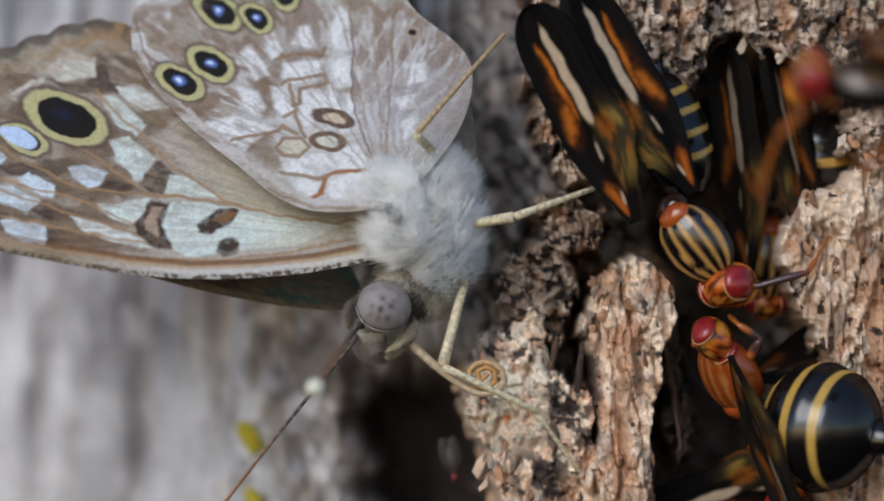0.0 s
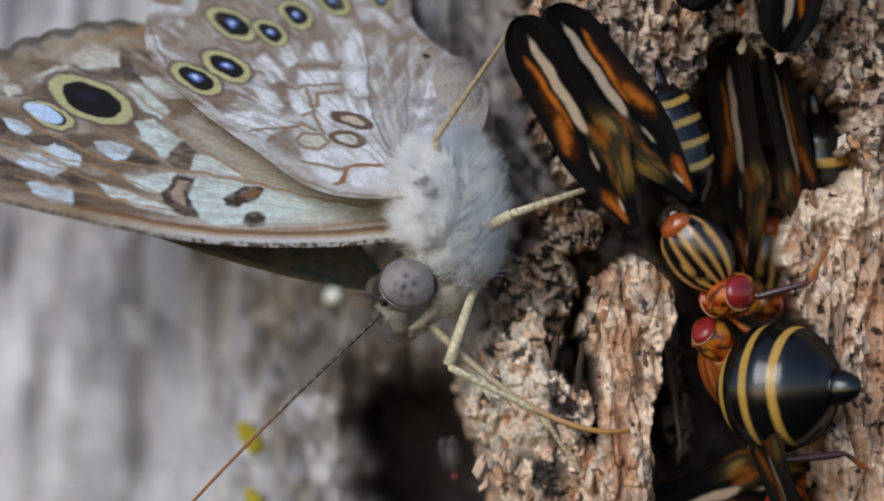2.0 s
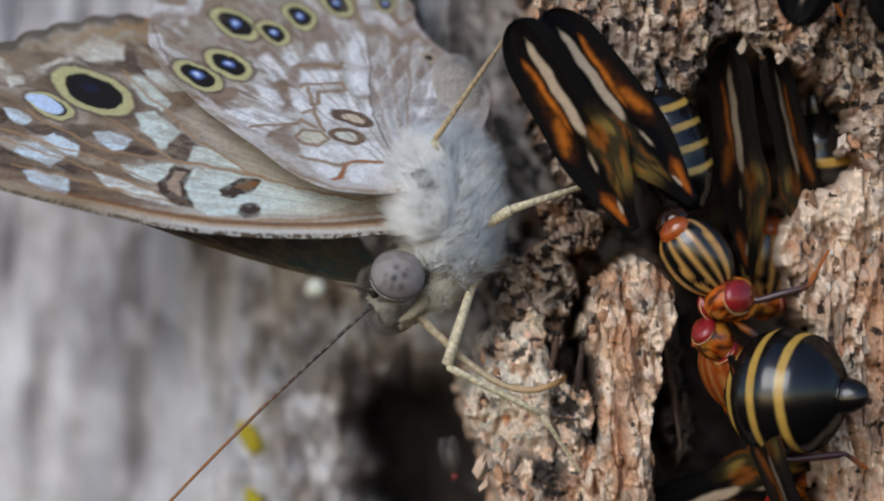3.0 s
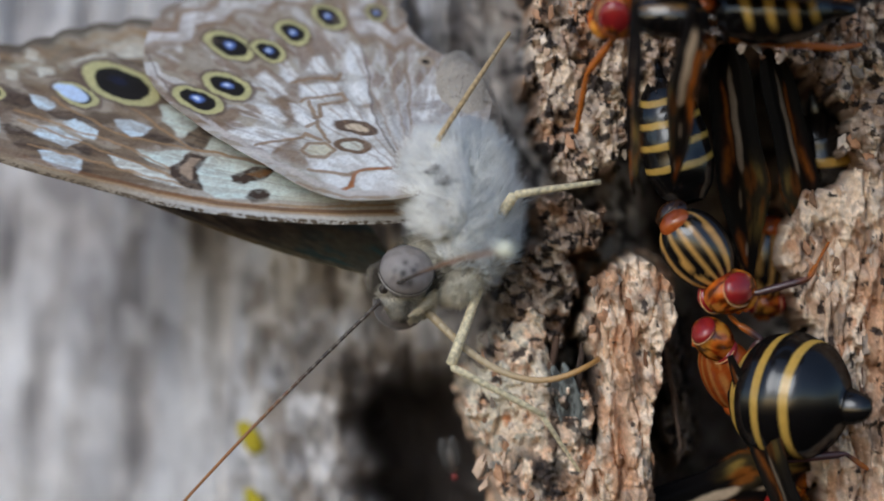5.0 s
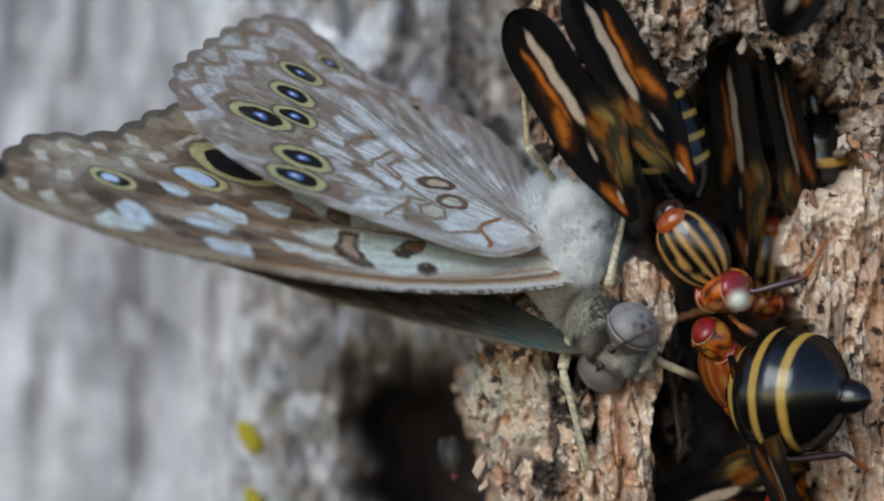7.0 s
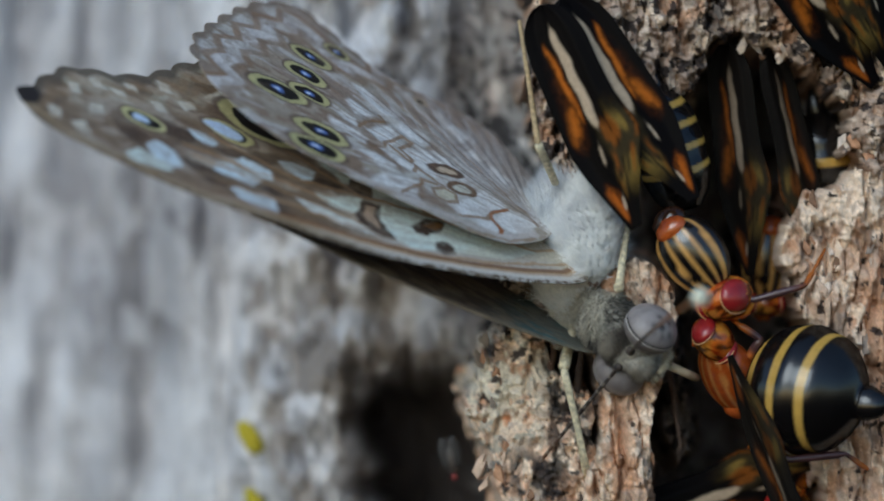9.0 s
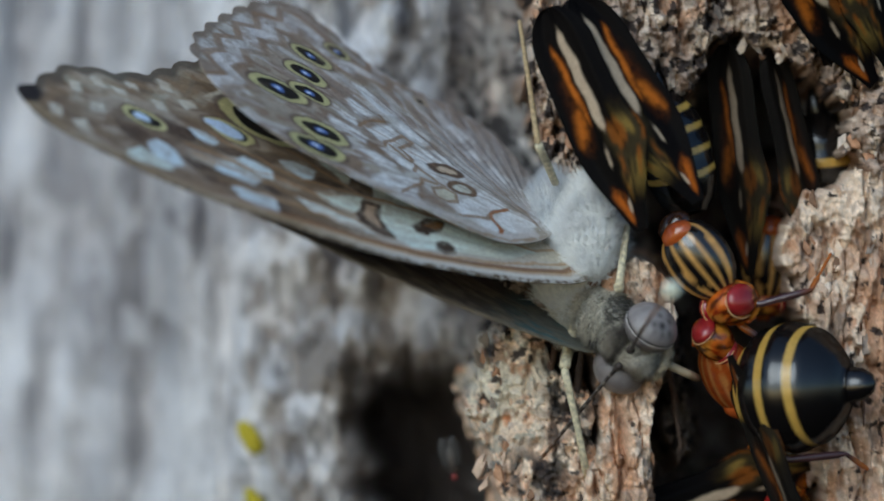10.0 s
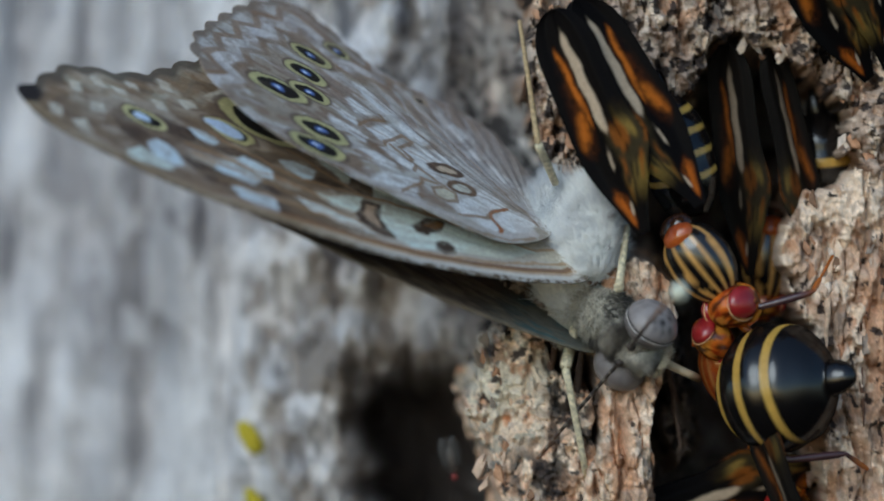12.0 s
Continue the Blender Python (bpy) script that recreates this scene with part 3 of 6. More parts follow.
    p.cell(GREEN, [(-25.32, -7.11), (-24.72, -6.3), (-23.3, -6.64), (-22.7, -7.21), (-23.98, -7.7), (-24.94, -7.8)])
    p.cell(BLUE, [(-22.66, -2.39), (-22.14, -2.28), (-20.93, -2.49), (-21.14, -3.18), (-22.0, -3.14)])
    p.cell(CREAM, [(-29.4, -2.5), (-28.87, -2.32), (-28.54, -3.1), (-28.93, -3.3)])
    p.cell(CREAM, [(-28.46, -1.16), (-27.83, -1.16), (-27.41, -1.74), (-27.94, -1.92)])
    p.cell(CREAM, [(-27.84, -3.82), (-27.31, -3.64), (-27.04, -4.46), (-27.69, -4.61)])
    p.cell(CREAM, [(-27.16, -1.39), (-26.55, -1.27), (-26.28, -1.71), (-26.81, -1.9)])
    p.cell(CREAM, [(-26.66, -0.29), (-26.12, -0.09), (-25.7, -0.68), (-26.24, -0.87)])
    p.cell(CREAM, [(-25.07, 1.23), (-24.43, 1.24), (-24.07, 0.6), (-24.61, 0.4)])
    p.cell(CREAM, [(-23.52, -0.01), (-22.98, 0.59), (-22.62, -0.04), (-23.11, -0.59)])
    p.cell(CREAM, [(-28.38, -6.21), (-27.75, -5.95), (-27.17, -6.74), (-27.89, -6.83)])
    p.cell(CREAM, [(-29.79, -5.58), (-29.17, -5.59), (-28.9, -6.38), (-29.44, -6.45)])
    p.cell(CREAM, [(-25.04, -1.19), (-24.45, -0.95), (-23.96, -1.59), (-24.55, -1.83)])
    p.mix(lin(128, 104, 84), 0.30 * ramp(0.52, 0.70, fbm(u * 1.5, v * 2.2, 4, 265)) * ramp(-8, -12, u))
    p.mix(lin(150, 128, 104), 0.28 * ramp(0.48, 0.62, fbm(ang * 60, rho / 3.5, 3, 266)) * ramp(-1, -5, u))
    # tan lines along the outer margin, dark scallops at the very rim
    z = 0.25 * np.sin(u * 2.6 + v * 2.1)
    for d, w, k in ((1.3, 0.24, 0.75), (2.3, 0.16, 0.4)):
        p.mix(lin(160, 126, 88), k * (0.3 + 0.7 * ramp(-24, -19, u)) * (1 - ramp(w, w * 2.2, np.abs(rim + z - d))))
    p.mix(lin(92, 82, 72), (1 - ramp(0.35, 0.8, rim + z)) * 0.85)
    p.mix(lin(40, 34, 34), (1 - ramp(1.1, 1.6, np.hypot(u + 31.6, v + 5.4))))
    # veins fanning out from the root
    p.line(VEIN, [(-0.81, 2.3), (-2.99, 0.28), (-5.94, -0.49), (-8.13, -0.66), (-11.1, -1.34), (-13.95, -2.31), (-16.92, -2.95), (-21.51, -2.06)], 0.12, 0.7)
    p.line(VEIN, [(-8.13, -0.66), (-9.08, -0.71), (-12.77, 0.47), (-15.68, 2.08), (-18.26, 3.63)], 0.12, 0.7)
    p.line(VEIN, [(-11.1, -1.34), (-12.81, -1.91), (-17.62, -0.43), (-20.69, 0.68)], 0.12, 0.7)
    p.line(VEIN, [(-12.89, -4.18), (-15.64, -3.72), (-20.69, -4.03), (-22.61, -4.08)], 0.12, 0.7)
    p.line(VEIN, [(-11.11, -4.64), (-13.95, -4.75), (-16.52, -4.74), (-20.4, -4.73), (-21.96, -4.84)], 0.12, 0.7)
    p.line(VEIN, [(-0.36, 1.03), (-2.59, -0.85), (-5.1, -2.77), (-7.68, -4.41), (-11.8, -6.14), (-15.54, -7.15), (-19.14, -7.73)], 0.12, 0.7)
    p.line(VEIN, [(-10.73, -4.8), (-14.29, -5.5), (-17.93, -6.02), (-20.34, -6.41)], 0.12, 0.7)
    # marks in the cell
    p.cell(DARK, [(-12.68, -2.26), (-11.79, -2.04), (-11.65, -3.57), (-10.65, -4.84), (-11.26, -5.07), (-12.59, -4.62), (-12.92, -4.11), (-12.78, -3.16)])
    p.cell(TAN, [(-12.42, -2.6), (-12.02, -2.39), (-11.98, -3.39), (-11.6, -4.28), (-12.23, -4.23), (-12.48, -3.76)])
    p.cell(DARK, [(-9.86, -2.89), (-9.13, -1.26), (-8.24, -1.04), (-8.34, -1.98), (-8.98, -3.0), (-9.6, -3.22)])
    p.cell(RUST, [(-9.22, -2.2), (-8.77, -1.35), (-8.33, -1.33), (-8.63, -2.07)])
    p.cell(DARK, [(-8.36, -3.29), (-7.96, -2.84), (-7.53, -3.02), (-7.29, -3.76), (-7.88, -4.22), (-8.29, -3.99)])
    p.cell(lin(198, 188, 168), [(-4.4, -0.5), (-1.2, 0.9), (-2.6, -0.6), (-5.5, -2.6), (-7.6, -3.9), (-7.2, -3.3)], 0.3, 0.5)
    # eyespots
    p.ocellus(-19.0, 1.2, 2.9, 1.8, -0.22, 0)
    p.patch(C_BLACK, -19.0, 1.2, 1.8, 1.06, -0.21, 0.05)
    p.patch(lin(30, 34, 58), -19.3, 1.35, 0.5, 0.3, -0.2, 0.6, 0.7)
    p.ocellus(-20.5, -1.05, 1.75, 0.95, -0.2, 0)
    p.patch(lin(196, 210, 236), -20.85, -1.05, 1.15, 0.55, -0.15, 0.12)
    p.ocellus(-25.0, -3.25, 1.5, 0.85, -0.25, 0)
    p.patch(lin(196, 208, 228), -25.15, -3.2, 0.42, 0.34, -0.3, 0.3)
    # leading edge: a rusty groove, a pale band and a stippled rim
    p.mix(lin(206, 198, 190), (1 - ramp(0.75, 0.95, costa)) * 0.85 * ramp(-17, -9, u))
    p.mix(lin(150, 128, 100), (1 - ramp(0.55, 0.95, costa)) * 0.7 * ramp(-9, -17, u))
    p.mix(lin(120, 80, 50), (1 - ramp(0.10, 0.26, np.abs(costa - 1.05))) * 0.85 * ramp(-24, -14, u))
    p.mix(lin(172, 136, 92), (1 - ramp(0.10, 0.22, np.abs(costa - 0.80))) * 0.6 * ramp(-20, -10, u))
    p.mix(lin(92, 76, 58), (1 - ramp(0.20, 0.40, costa)) * (0.25 + 0.75 * ramp(0.40, 0.6, vnoise(u * 7, v * 7, 5))))
    return p.c * np.array([0.98, 1.02, 1.04]) * (0.80 + 0.40 * fbm(u * 7, v * 7, 3, 215))[:, None] * (0.92 + 0.16 * vnoise(u * 24, v * 24, 216))[:, None]


def hind_pigment(u, v, rim, costa):
    p = Paint(u, v, lin(188, 180, 174))
    ang = np.arctan2(v - 1.5, 3.0 - u)
    rho = np.hypot(v - 1.5, 3.0 - u)
    p.mix(lin(160, 145, 128), ramp(0.42, 0.62, fbm(u / 1.6, v / 1.6, 3, 220)) * 0.75)
    p.mix(lin(156, 140, 124), ramp(12.0, 13.2, rho) * (1 - ramp(3.0, 3.8, 6.5 - rim)) * 0.8)
    p.mix(lin(176, 170, 172), ramp(-3.5, 0.5, u) * ramp(3, 6, v) * 0.9)
    p.mix(lin(206, 198, 196), 0.7 * ramp(0.50, 0.60, fbm(ang * 26, rho / 2.2, 3, 232)) * ramp(7.5, 9.5, rho))
    p.mix(lin(134, 110, 94), 0.75 * ramp(0.52, 0.62, fbm(ang * 22 + 7, rho / 1.8, 3, 233)) * ramp(7.0, 9.0, rho))
    # grey pleats towards the body
    for i in range(8):
        p.line(lin(150, 140, 140), [(3.4, 1.8), (1.6 - i * 0.7, 6.0 - i * 0.1), (2.8 - i * 1.2, 10.6 + 0.15 * i)], 0.12, 0.3)
        p.line(lin(206, 202, 204), [(3.4, 2.0), (1.9 - i * 0.7, 6.0 - i * 0.1), (3.3 - i * 1.2, 10.6 + 0.15 * i)], 0.12, 0.4)
    # pale windows
    LILAC, BROWN, GOLD = lin(230, 226, 227), lin(124, 97, 75), lin(140, 106, 72)
    p.mix(lin(202, 198, 196), 0.7 * (1 - ramp(0.7, 1.25, p.radius(-3.0, 3.2, 5.6, 3.0, -0.75))))
    p.cell(BROWN, [(-5.17, -0.09), (-4.53, 0.67), (-2.77, -0.06), (-2.79, -0.65), (-4.37, -0.56)], soft=0.3, strength=0.75)
    p.cell(BROWN, [(-7.28, 3.99), (-6.84, 4.53), (-5.72, 3.6), (-5.04, 2.27), (-5.44, 1.89), (-7.03, 3.5)], soft=0.3, strength=0.75)
    p.cell(BROWN, [(-7.38, 5.2), (-7.19, 5.78), (-6.52, 5.19), (-6.14, 4.06), (-6.86, 4.61)], soft=0.3, strength=0.75)
    p.cell(BROWN, [(-7.14, 5.85), (-5.95, 7.09), (-5.08, 7.03), (-6.51, 5.53)], soft=0.3, strength=0.75)
    p.cell(BROWN, [(-7.66, 3.71), (-6.55, 3.95), (-5.99, 3.39), (-7.15, 2.95)], soft=0.3, strength=0.75)
    p.cell(BROWN, [(-8.78, 1.98), (-8.13, 1.8), (-8.12, 0.45), (-9.82, -0.23)], soft=0.3, strength=0.75)
    p.cell(BROWN, [(-10.34, -0.24), (-8.36, 0.85), (-8.39, 0.02), (-10.12, -0.77)], soft=0.3, strength=0.75)
    p.cell(BROWN, [(-5.69, 0.45), (-4.66, 1.73), (-4.3, 0.96), (-4.91, -0.57), (-5.63, -0.65)], soft=0.3, strength=0.75)
    p.cell(BROWN, [(-3.16, 6.82), (-2.4, 6.29), (-1.95, 5.26), (-2.92, 5.0)], soft=0.3, strength=0.75)
    p.cell(LILAC, [(-7.89, -0.03), (-6.73, 1.07), (-4.67, 1.48), (-4.95, 0.32), (-5.12, -0.55), (-6.72, -0.36)], soft=0.16, strength=0.9)
    p.cell(LILAC, [(-7.85, 2.76), (-6.86, 3.02), (-5.8, 2.47), (-6.09, 1.74), (-6.8, 1.93)], soft=0.16, strength=0.9)
    p.cell(LILAC, [(-6.39, 3.68), (-5.8, 3.91), (-4.5, 3.29), (-4.31, 2.42), (-5.28, 2.7)], soft=0.16, strength=0.9)
    p.cell(LILAC, [(-9.23, 4.78), (-8.99, 5.35), (-7.96, 4.84), (-7.05, 4.4), (-7.35, 3.67), (-8.34, 4.23)], soft=0.16, strength=0.9)
    p.cell(LILAC, [(-8.32, 5.9), (-8.04, 6.4), (-7.33, 6.06), (-7.4, 5.28)], soft=0.16, strength=0.9)
    p.cell(LILAC, [(-7.45, 7.84), (-7.12, 8.23), (-5.98, 7.09), (-6.2, 6.77)], soft=0.16, strength=0.9)
    p.cell(LILAC, [(-5.82, 8.39), (-6.5, 10.21), (-5.62, 10.01), (-4.3, 8.04), (-5.36, 7.66)], soft=0.16, strength=0.9)
    p.cell(LILAC, [(-6.72, 5.3), (-5.05, 6.61), (-4.73, 5.86), (-5.55, 4.39), (-6.17, 4.5)], soft=0.16, strength=0.9)
    p.cell(LILAC, [(-4.5, 6.69), (-4.11, 7.62), (-2.71, 6.12), (-3.34, 5.73)], soft=0.16, strength=0.9)
    p.cell(LILAC, [(-4.68, 4.25), (-4.15, 4.86), (-2.5, 5.62), (-0.46, 3.95), (-1.41, 3.19), (-2.37, 4.4), (-3.52, 3.91), (-2.71, 2.19), (-3.47, 2.82)], soft=0.16, strength=0.9)
    p.cell(LILAC, [(-3.05, 0.11), (-1.28, 1.47), (-0.0, 1.26), (-0.73, 0.11), (-2.26, -0.45)], soft=0.16, strength=0.9)
    p.cell(LILAC, [(-1.7, -0.7), (-0.34, 0.09), (0.13, -0.8), (-0.82, -1.28)], soft=0.16, strength=0.9)
    p.cell(LILAC, [(-1.15, 2.11), (0.1, 3.07), (1.28, 2.05), (-0.01, 1.17)], soft=0.16, strength=0.9)
    p.cell(LILAC, [(-0.18, 0.37), (1.36, 1.84), (3.01, 1.71), (2.29, 0.05), (0.78, -0.53)], soft=0.16, strength=0.9)
    p.cell(LILAC, [(-1.29, 8.91), (-0.2, 9.5), (0.39, 8.5), (-0.3, 7.89)], soft=0.16, strength=0.9)
    p.cell(LILAC, [(-0.23, 6.64), (0.53, 7.42), (1.14, 6.81), (0.48, 6.18)], soft=0.16, strength=0.9)
    p.cell(LILAC, [(1.05, 5.64), (1.53, 6.38), (2.19, 5.24), (1.75, 4.71)], soft=0.16, strength=0.9)
    p.cell(LILAC, [(-15.79, 2.11), (-14.58, 2.94), (-13.81, 2.31), (-14.64, 1.51)], soft=0.16, strength=0.9)
    p.cell(LILAC, [(-15.68, 4.71), (-14.68, 5.47), (-14.21, 4.76), (-15.02, 4.27)], soft=0.16, strength=0.9)
    p.cell(LILAC, [(-6.21, 9.64), (-5.63, 9.8), (-4.79, 8.16), (-5.63, 7.96)], soft=0.16, strength=0.9)
    p.cell(LILAC, [(-7.52, 7.89), (-6.89, 8.03), (-6.36, 6.86), (-7.13, 6.75)], soft=0.16, strength=0.9)
    # scribbled brown lines of the middle field
    p.line(GOLD, [(-7.27, 5.36), (-6.67, 6.11), (-5.38, 6.96), (-5.47, 7.5)], 0.15, 0.8)
    p.line(GOLD, [(-5.99, 4.16), (-5.67, 4.77), (-4.4, 5.88), (-3.88, 5.48), (-4.93, 4.37), (-4.36, 3.56), (-4.62, 3.35), (-5.58, 4.33)], 0.15, 0.8)
    p.line(GOLD, [(-3.68, 0.55), (-3.76, 1.26), (-3.01, 1.69), (-2.25, 1.51), (-2.3, 0.72), (-3.01, 0.4), (-3.68, 0.55)], 0.15, 0.8)
    p.line(GOLD, [(-2.47, -0.58), (-1.28, -0.16), (-0.51, 0.16), (-0.24, 0.72), (0.34, 1.3), (1.21, 1.79)], 0.15, 0.8)
    p.line(GOLD, [(-0.28, 0.31), (0.19, -0.54), (-0.05, -1.01)], 0.15, 0.8)
    p.line(GOLD, [(-5.97, -0.34), (-5.37, 0.27), (-4.54, 1.2), (-4.28, 1.86), (-3.34, 1.88)], 0.15, 0.8)
    p.line(GOLD, [(-4.46, 2.42), (-4.31, 3.18), (-3.78, 2.62), (-2.8, 1.91)], 0.15, 0.8)
    p.cell(lin(206, 196, 170), [(-3.5, 0.7), (-3.5, 1.2), (-2.95, 1.5), (-2.4, 1.4), (-2.45, 0.85), (-3.0, 0.6)], 0.12, 0.8)
    p.line(lin(160, 96, 54), [(-0.28, 0.31), (0.19, -0.54), (-0.05, -1.01)], 0.14, 0.9)
    p.line(lin(160, 96, 54), [(-0.28, 0.31), (-0.24, 0.72), (0.34, 1.3), (1.21, 1.79)], 0.11, 0.8)
    p.ring(lin(96, 76, 64), lin(206, 184, 160), -2.24, 3.85, 0.95, 0.45, 0.23, 0.13)
    p.ring(lin(112, 88, 70), lin(206, 202, 190), -1.62, 2.38, 0.78, 0.52, 0.45, 0.13)
    p.patch(lin(84, 66, 60), -1.35, 4.1, 0.22, 0.25, 0, 0.3)
    p.mix(lin(150, 130, 116), 0.3 * ramp(0.52, 0.68, fbm(u * 1.4, v * 1.4, 4, 234)))
    p.mix(lin(122, 100, 84), 0.4 * ramp(0.56, 0.70, fbm(ang * 34, rho / 1.3, 4, 235)) * ramp(5, 7, rho))
    # veins
    for a, b in ((-16.5, 6.5), (-16, 9.6), (-14.3, 12.2), (-12, 15), (-9.5, 16.8), (-6.8, 16), (-5, 13.5)):
        k = (a * 0.45 + 1.5, b * 0.45 + 0.9)
        p.line(lin(134, 108, 88), [(3.0, 1.2), k, (a, b)], 0.09, 0.42)
    p.line(lin(112, 98, 94), [(2.6, 1.6), (0.74, 3.0), (-2.2, 5.45), (-7.55, 12.7)], 0.08, 0.7)
    # zigzag rows between the eyespots and the margin
    tooth = np.abs(((ang * 7.2 + 0.3) % 1) - 0.5) * 2
    inset = rim - 0.9 * (tooth - 0.5)
    keep = ramp(-0.02, 0.10, ang) * (1 - ramp(1.45, 1.7, ang))
    p.mix(lin(214, 206, 206), keep * (0.35 + 0.5 * ramp(0.4, 0.6, fbm(u * 0.9, v * 0.9, 3, 236))) * ramp(1.35, 1.6, inset) * (1 - ramp(2.5, 2.9, inset)))
    for d, w, col, s in ((1.2, 0.26, lin(140, 108, 82), 0.75), (2.9, 0.30, lin(136, 110, 88), 0.65)):
        p.mix(col, keep * s * (1 - ramp(w * 0.6, w * 1.5, np.abs(inset - d))))
    p.mix(lin(130, 112, 98), (1 - ramp(0.25, 0.6, rim + 0.25 * (tooth - 0.5))) * 0.85)
    p.mix(lin(150, 132, 118), keep * 0.5 * ramp(0.55, 0.65, fbm(u / 0.7, v / 0.7, 2, 231)) * (1 - ramp(3.0, 4.0, rim)))
    # front edge
    p.line(lin(196, 184, 180), [(-14.5, 2.1), (-11.5, 0.75), (-7.43, -0.5), (-4.07, -1.05), (-1.53, -1.3), (0.36, -1.15), (2.5, 0.2)], 0.2, 0.75)
    p.line(lin(112, 92, 80), [(-15.6, 3.4), (-13.0, 1.45), (-9.4, 0.2)], 0.10, 0.7)
    p.line(lin(140, 104, 74), [(-2.5, -1.85), (0.2, -1.65), (2.3, -0.4)], 0.13, 0.6)
    p.mix(lin(150, 136, 126), 0.6 * ramp(-0.8, 1.6, u - 0.25 * (10 - v)) * ramp(4.4, 6.4, v) * (0.55 + 0.45 * ramp(0.4, 0.6, fbm(u * 0.9, v * 0.5, 3, 238))))
    for a, b, l, w, g in ((-12.0, 6.4, 1.95, 1.10, -0.2), (-9.95, 7.1, 1.45, 0.82, -0.25), (-9.7, 9.25, 1.5, 0.95, -0.5), (-8.8, 11.6, 1.45, 0.88, -0.5), (-6.7, 13.3, 1.02, 0.66, -0.7), (-10.85, 1.35, 1.95, 1.05, -0.15), (-10.17, 3.25, 1.88, 1.10, -0.17)):
        p.ocellus(a, b, l, w, g)
    p.mix(lin(134, 116, 102), 0.4 * ramp(0.52, 0.68, fbm(u * 2.2 + 7, v * 2.2, 4, 237)) * (1 - ramp(3.0, 5.0, rim)))
    p.patch(lin(170, 150, 130), -2.0, 10.9, 0.42, 0.4, 0, 0.3)
    p.patch(C_BLACK, -2.0, 10.9, 0.2, 0.2, 0, 0.3)
    return p.c * np.array([0.93, 0.97, 0.97]) * (0.80 + 0.40 * fbm(u * 7, v * 7, 3, 225))[:, None] * (0.92 + 0.16 * vnoise(u * 24, v * 24, 226))[:, None]


def wing(name, edge, costa_part, rim_part, pigment, step, parent, label, scallop=0.0, camber=0.5, mat=M_WING):
    """A wing in its own plane (millimetres from its root): a fine sheet cut to the outline, with raised veins and camber."""
    poly = rounded(edge, 2)
    if scallop:
        d, _, _ = near_line(rim_part, poly[:, 0], poly[:, 1])
        dense = []
        for a, b in zip(poly, np.roll(poly, -1, 0)):
            k = max(1, int(np.hypot(*(b - a)) / 0.15))
            dense += [a + (b - a) * i / k for i in range(k)]
        poly = np.array(dense)
        d, _, _ = near_line(rim_part, poly[:, 0], poly[:, 1])
        s = np.concatenate([[0], np.cumsum(np.hypot(*np.diff(poly, axis=0).T))])
        w = scallop * (np.abs(np.sin(s * 1.55)) - 0.5) * (1 - ramp(0.2, 0.5, d))
        t = np.roll(poly, -1, 0) - np.roll(poly, 1, 0)
        t /= np.linalg.norm(t, axis=1)[:, None] + 1e-9
        area = 0.5 * np.sum(poly[:, 0] * np.roll(poly[:, 1], -1) - np.roll(poly[:, 0], -1) * poly[:, 1])
        nrm = np.stack([t[:, 1], -t[:, 0]], 1) * np.sign(area)
        poly = poly + nrm * w[:, None]
    lo, hi = poly.min(0) - step, poly.max(0) + step
    us, vs = np.arange(lo[0], hi[0], step), np.arange(lo[1], hi[1], step)
    A, B = np.meshgrid(us, vs, indexing="ij")
    ins = inside(poly, A, B)
    f = grid_faces(len(us), len(vs))
    f = f[ins.ravel()[f].any(1)]
    used = np.unique(f)
    remap = np.zeros(A.size, int)
    remap[used] = np.arange(len(used))
    a, b, k = A.ravel()[used].copy(), B.ravel()[used].copy(), ins.ravel()[used]
    if (~k).any():
        _, px, py = near_line(poly, a[~k], b[~k], True)
        a[~k], b[~k] = px, py
    rim, _, _ = near_line(rim_part, a, b)
    costa, _, _ = near_line(costa_part, a, b)
    w = camber * (0.25 - (np.hypot(a, b) / 22 - 0.5) ** 2)
    w = w + 0.04 * (fbm(a * 1.2, b * 1.2, 3, 240) - 0.5) + 0.022 * np.sin(np.arctan2(b - 1, 3 - a) * 55) * ramp(2, 6, np.hypot(a, b))
    ob = mesh_part(name, np.stack([a, b, w], 1) * 0.001, remap[f], mat, parent, label, pigment(a, b, rim, costa))
    so = ob.modifiers.new("thickness", "SOLIDIFY")
    so.thickness = 0.00004
    so.offset = 0
    return ob


forewing = wing("forewing", FORE_EDGE, FORE_EDGE[:12], FORE_EDGE[12:25], fore_pigment, 0.055, butterfly, "pale tan forewing with eyespots and a stippled edge", 0.35)
hindwing = wing("hindwing", HIND_EDGE, HIND_EDGE[:10], HIND_EDGE[9:18], hind_pigment, 0.05, butterfly, "lilac-grey hindwing with a row of blue-centred eyespots", 0.35)


def dark_pigment(u, v, rim, costa):
    c = lin(74, 60, 48)[None] * np.ones((u.size, 1))
    m = ramp(-7, -1.5, u)[:, None]
    c = c * (1 - m) + lin(74, 104, 104) * m
    k = ramp(0.45, 0.6, fbm(u / 1.6, v * 1.2, 4, 251))[:, None] * 0.6
    c = c * (1 - k) + lin(122, 104, 82) * k
    edge = (1 - ramp(0.3, 0.7, costa))[:, None] * 0.7
    c = c * (1 - edge) + lin(132, 116, 92) * edge
    return c * (0.45 + 1.1 * fbm(u * 2.5, v * 6, 4, 250))[:, None]


far_forewing = wing("forewing", FORE_EDGE, FORE_EDGE[:12], FORE_EDGE[12:25], dark_pigment, 0.12, butterfly, "dark brown inner side of the other forewing", 0.0)


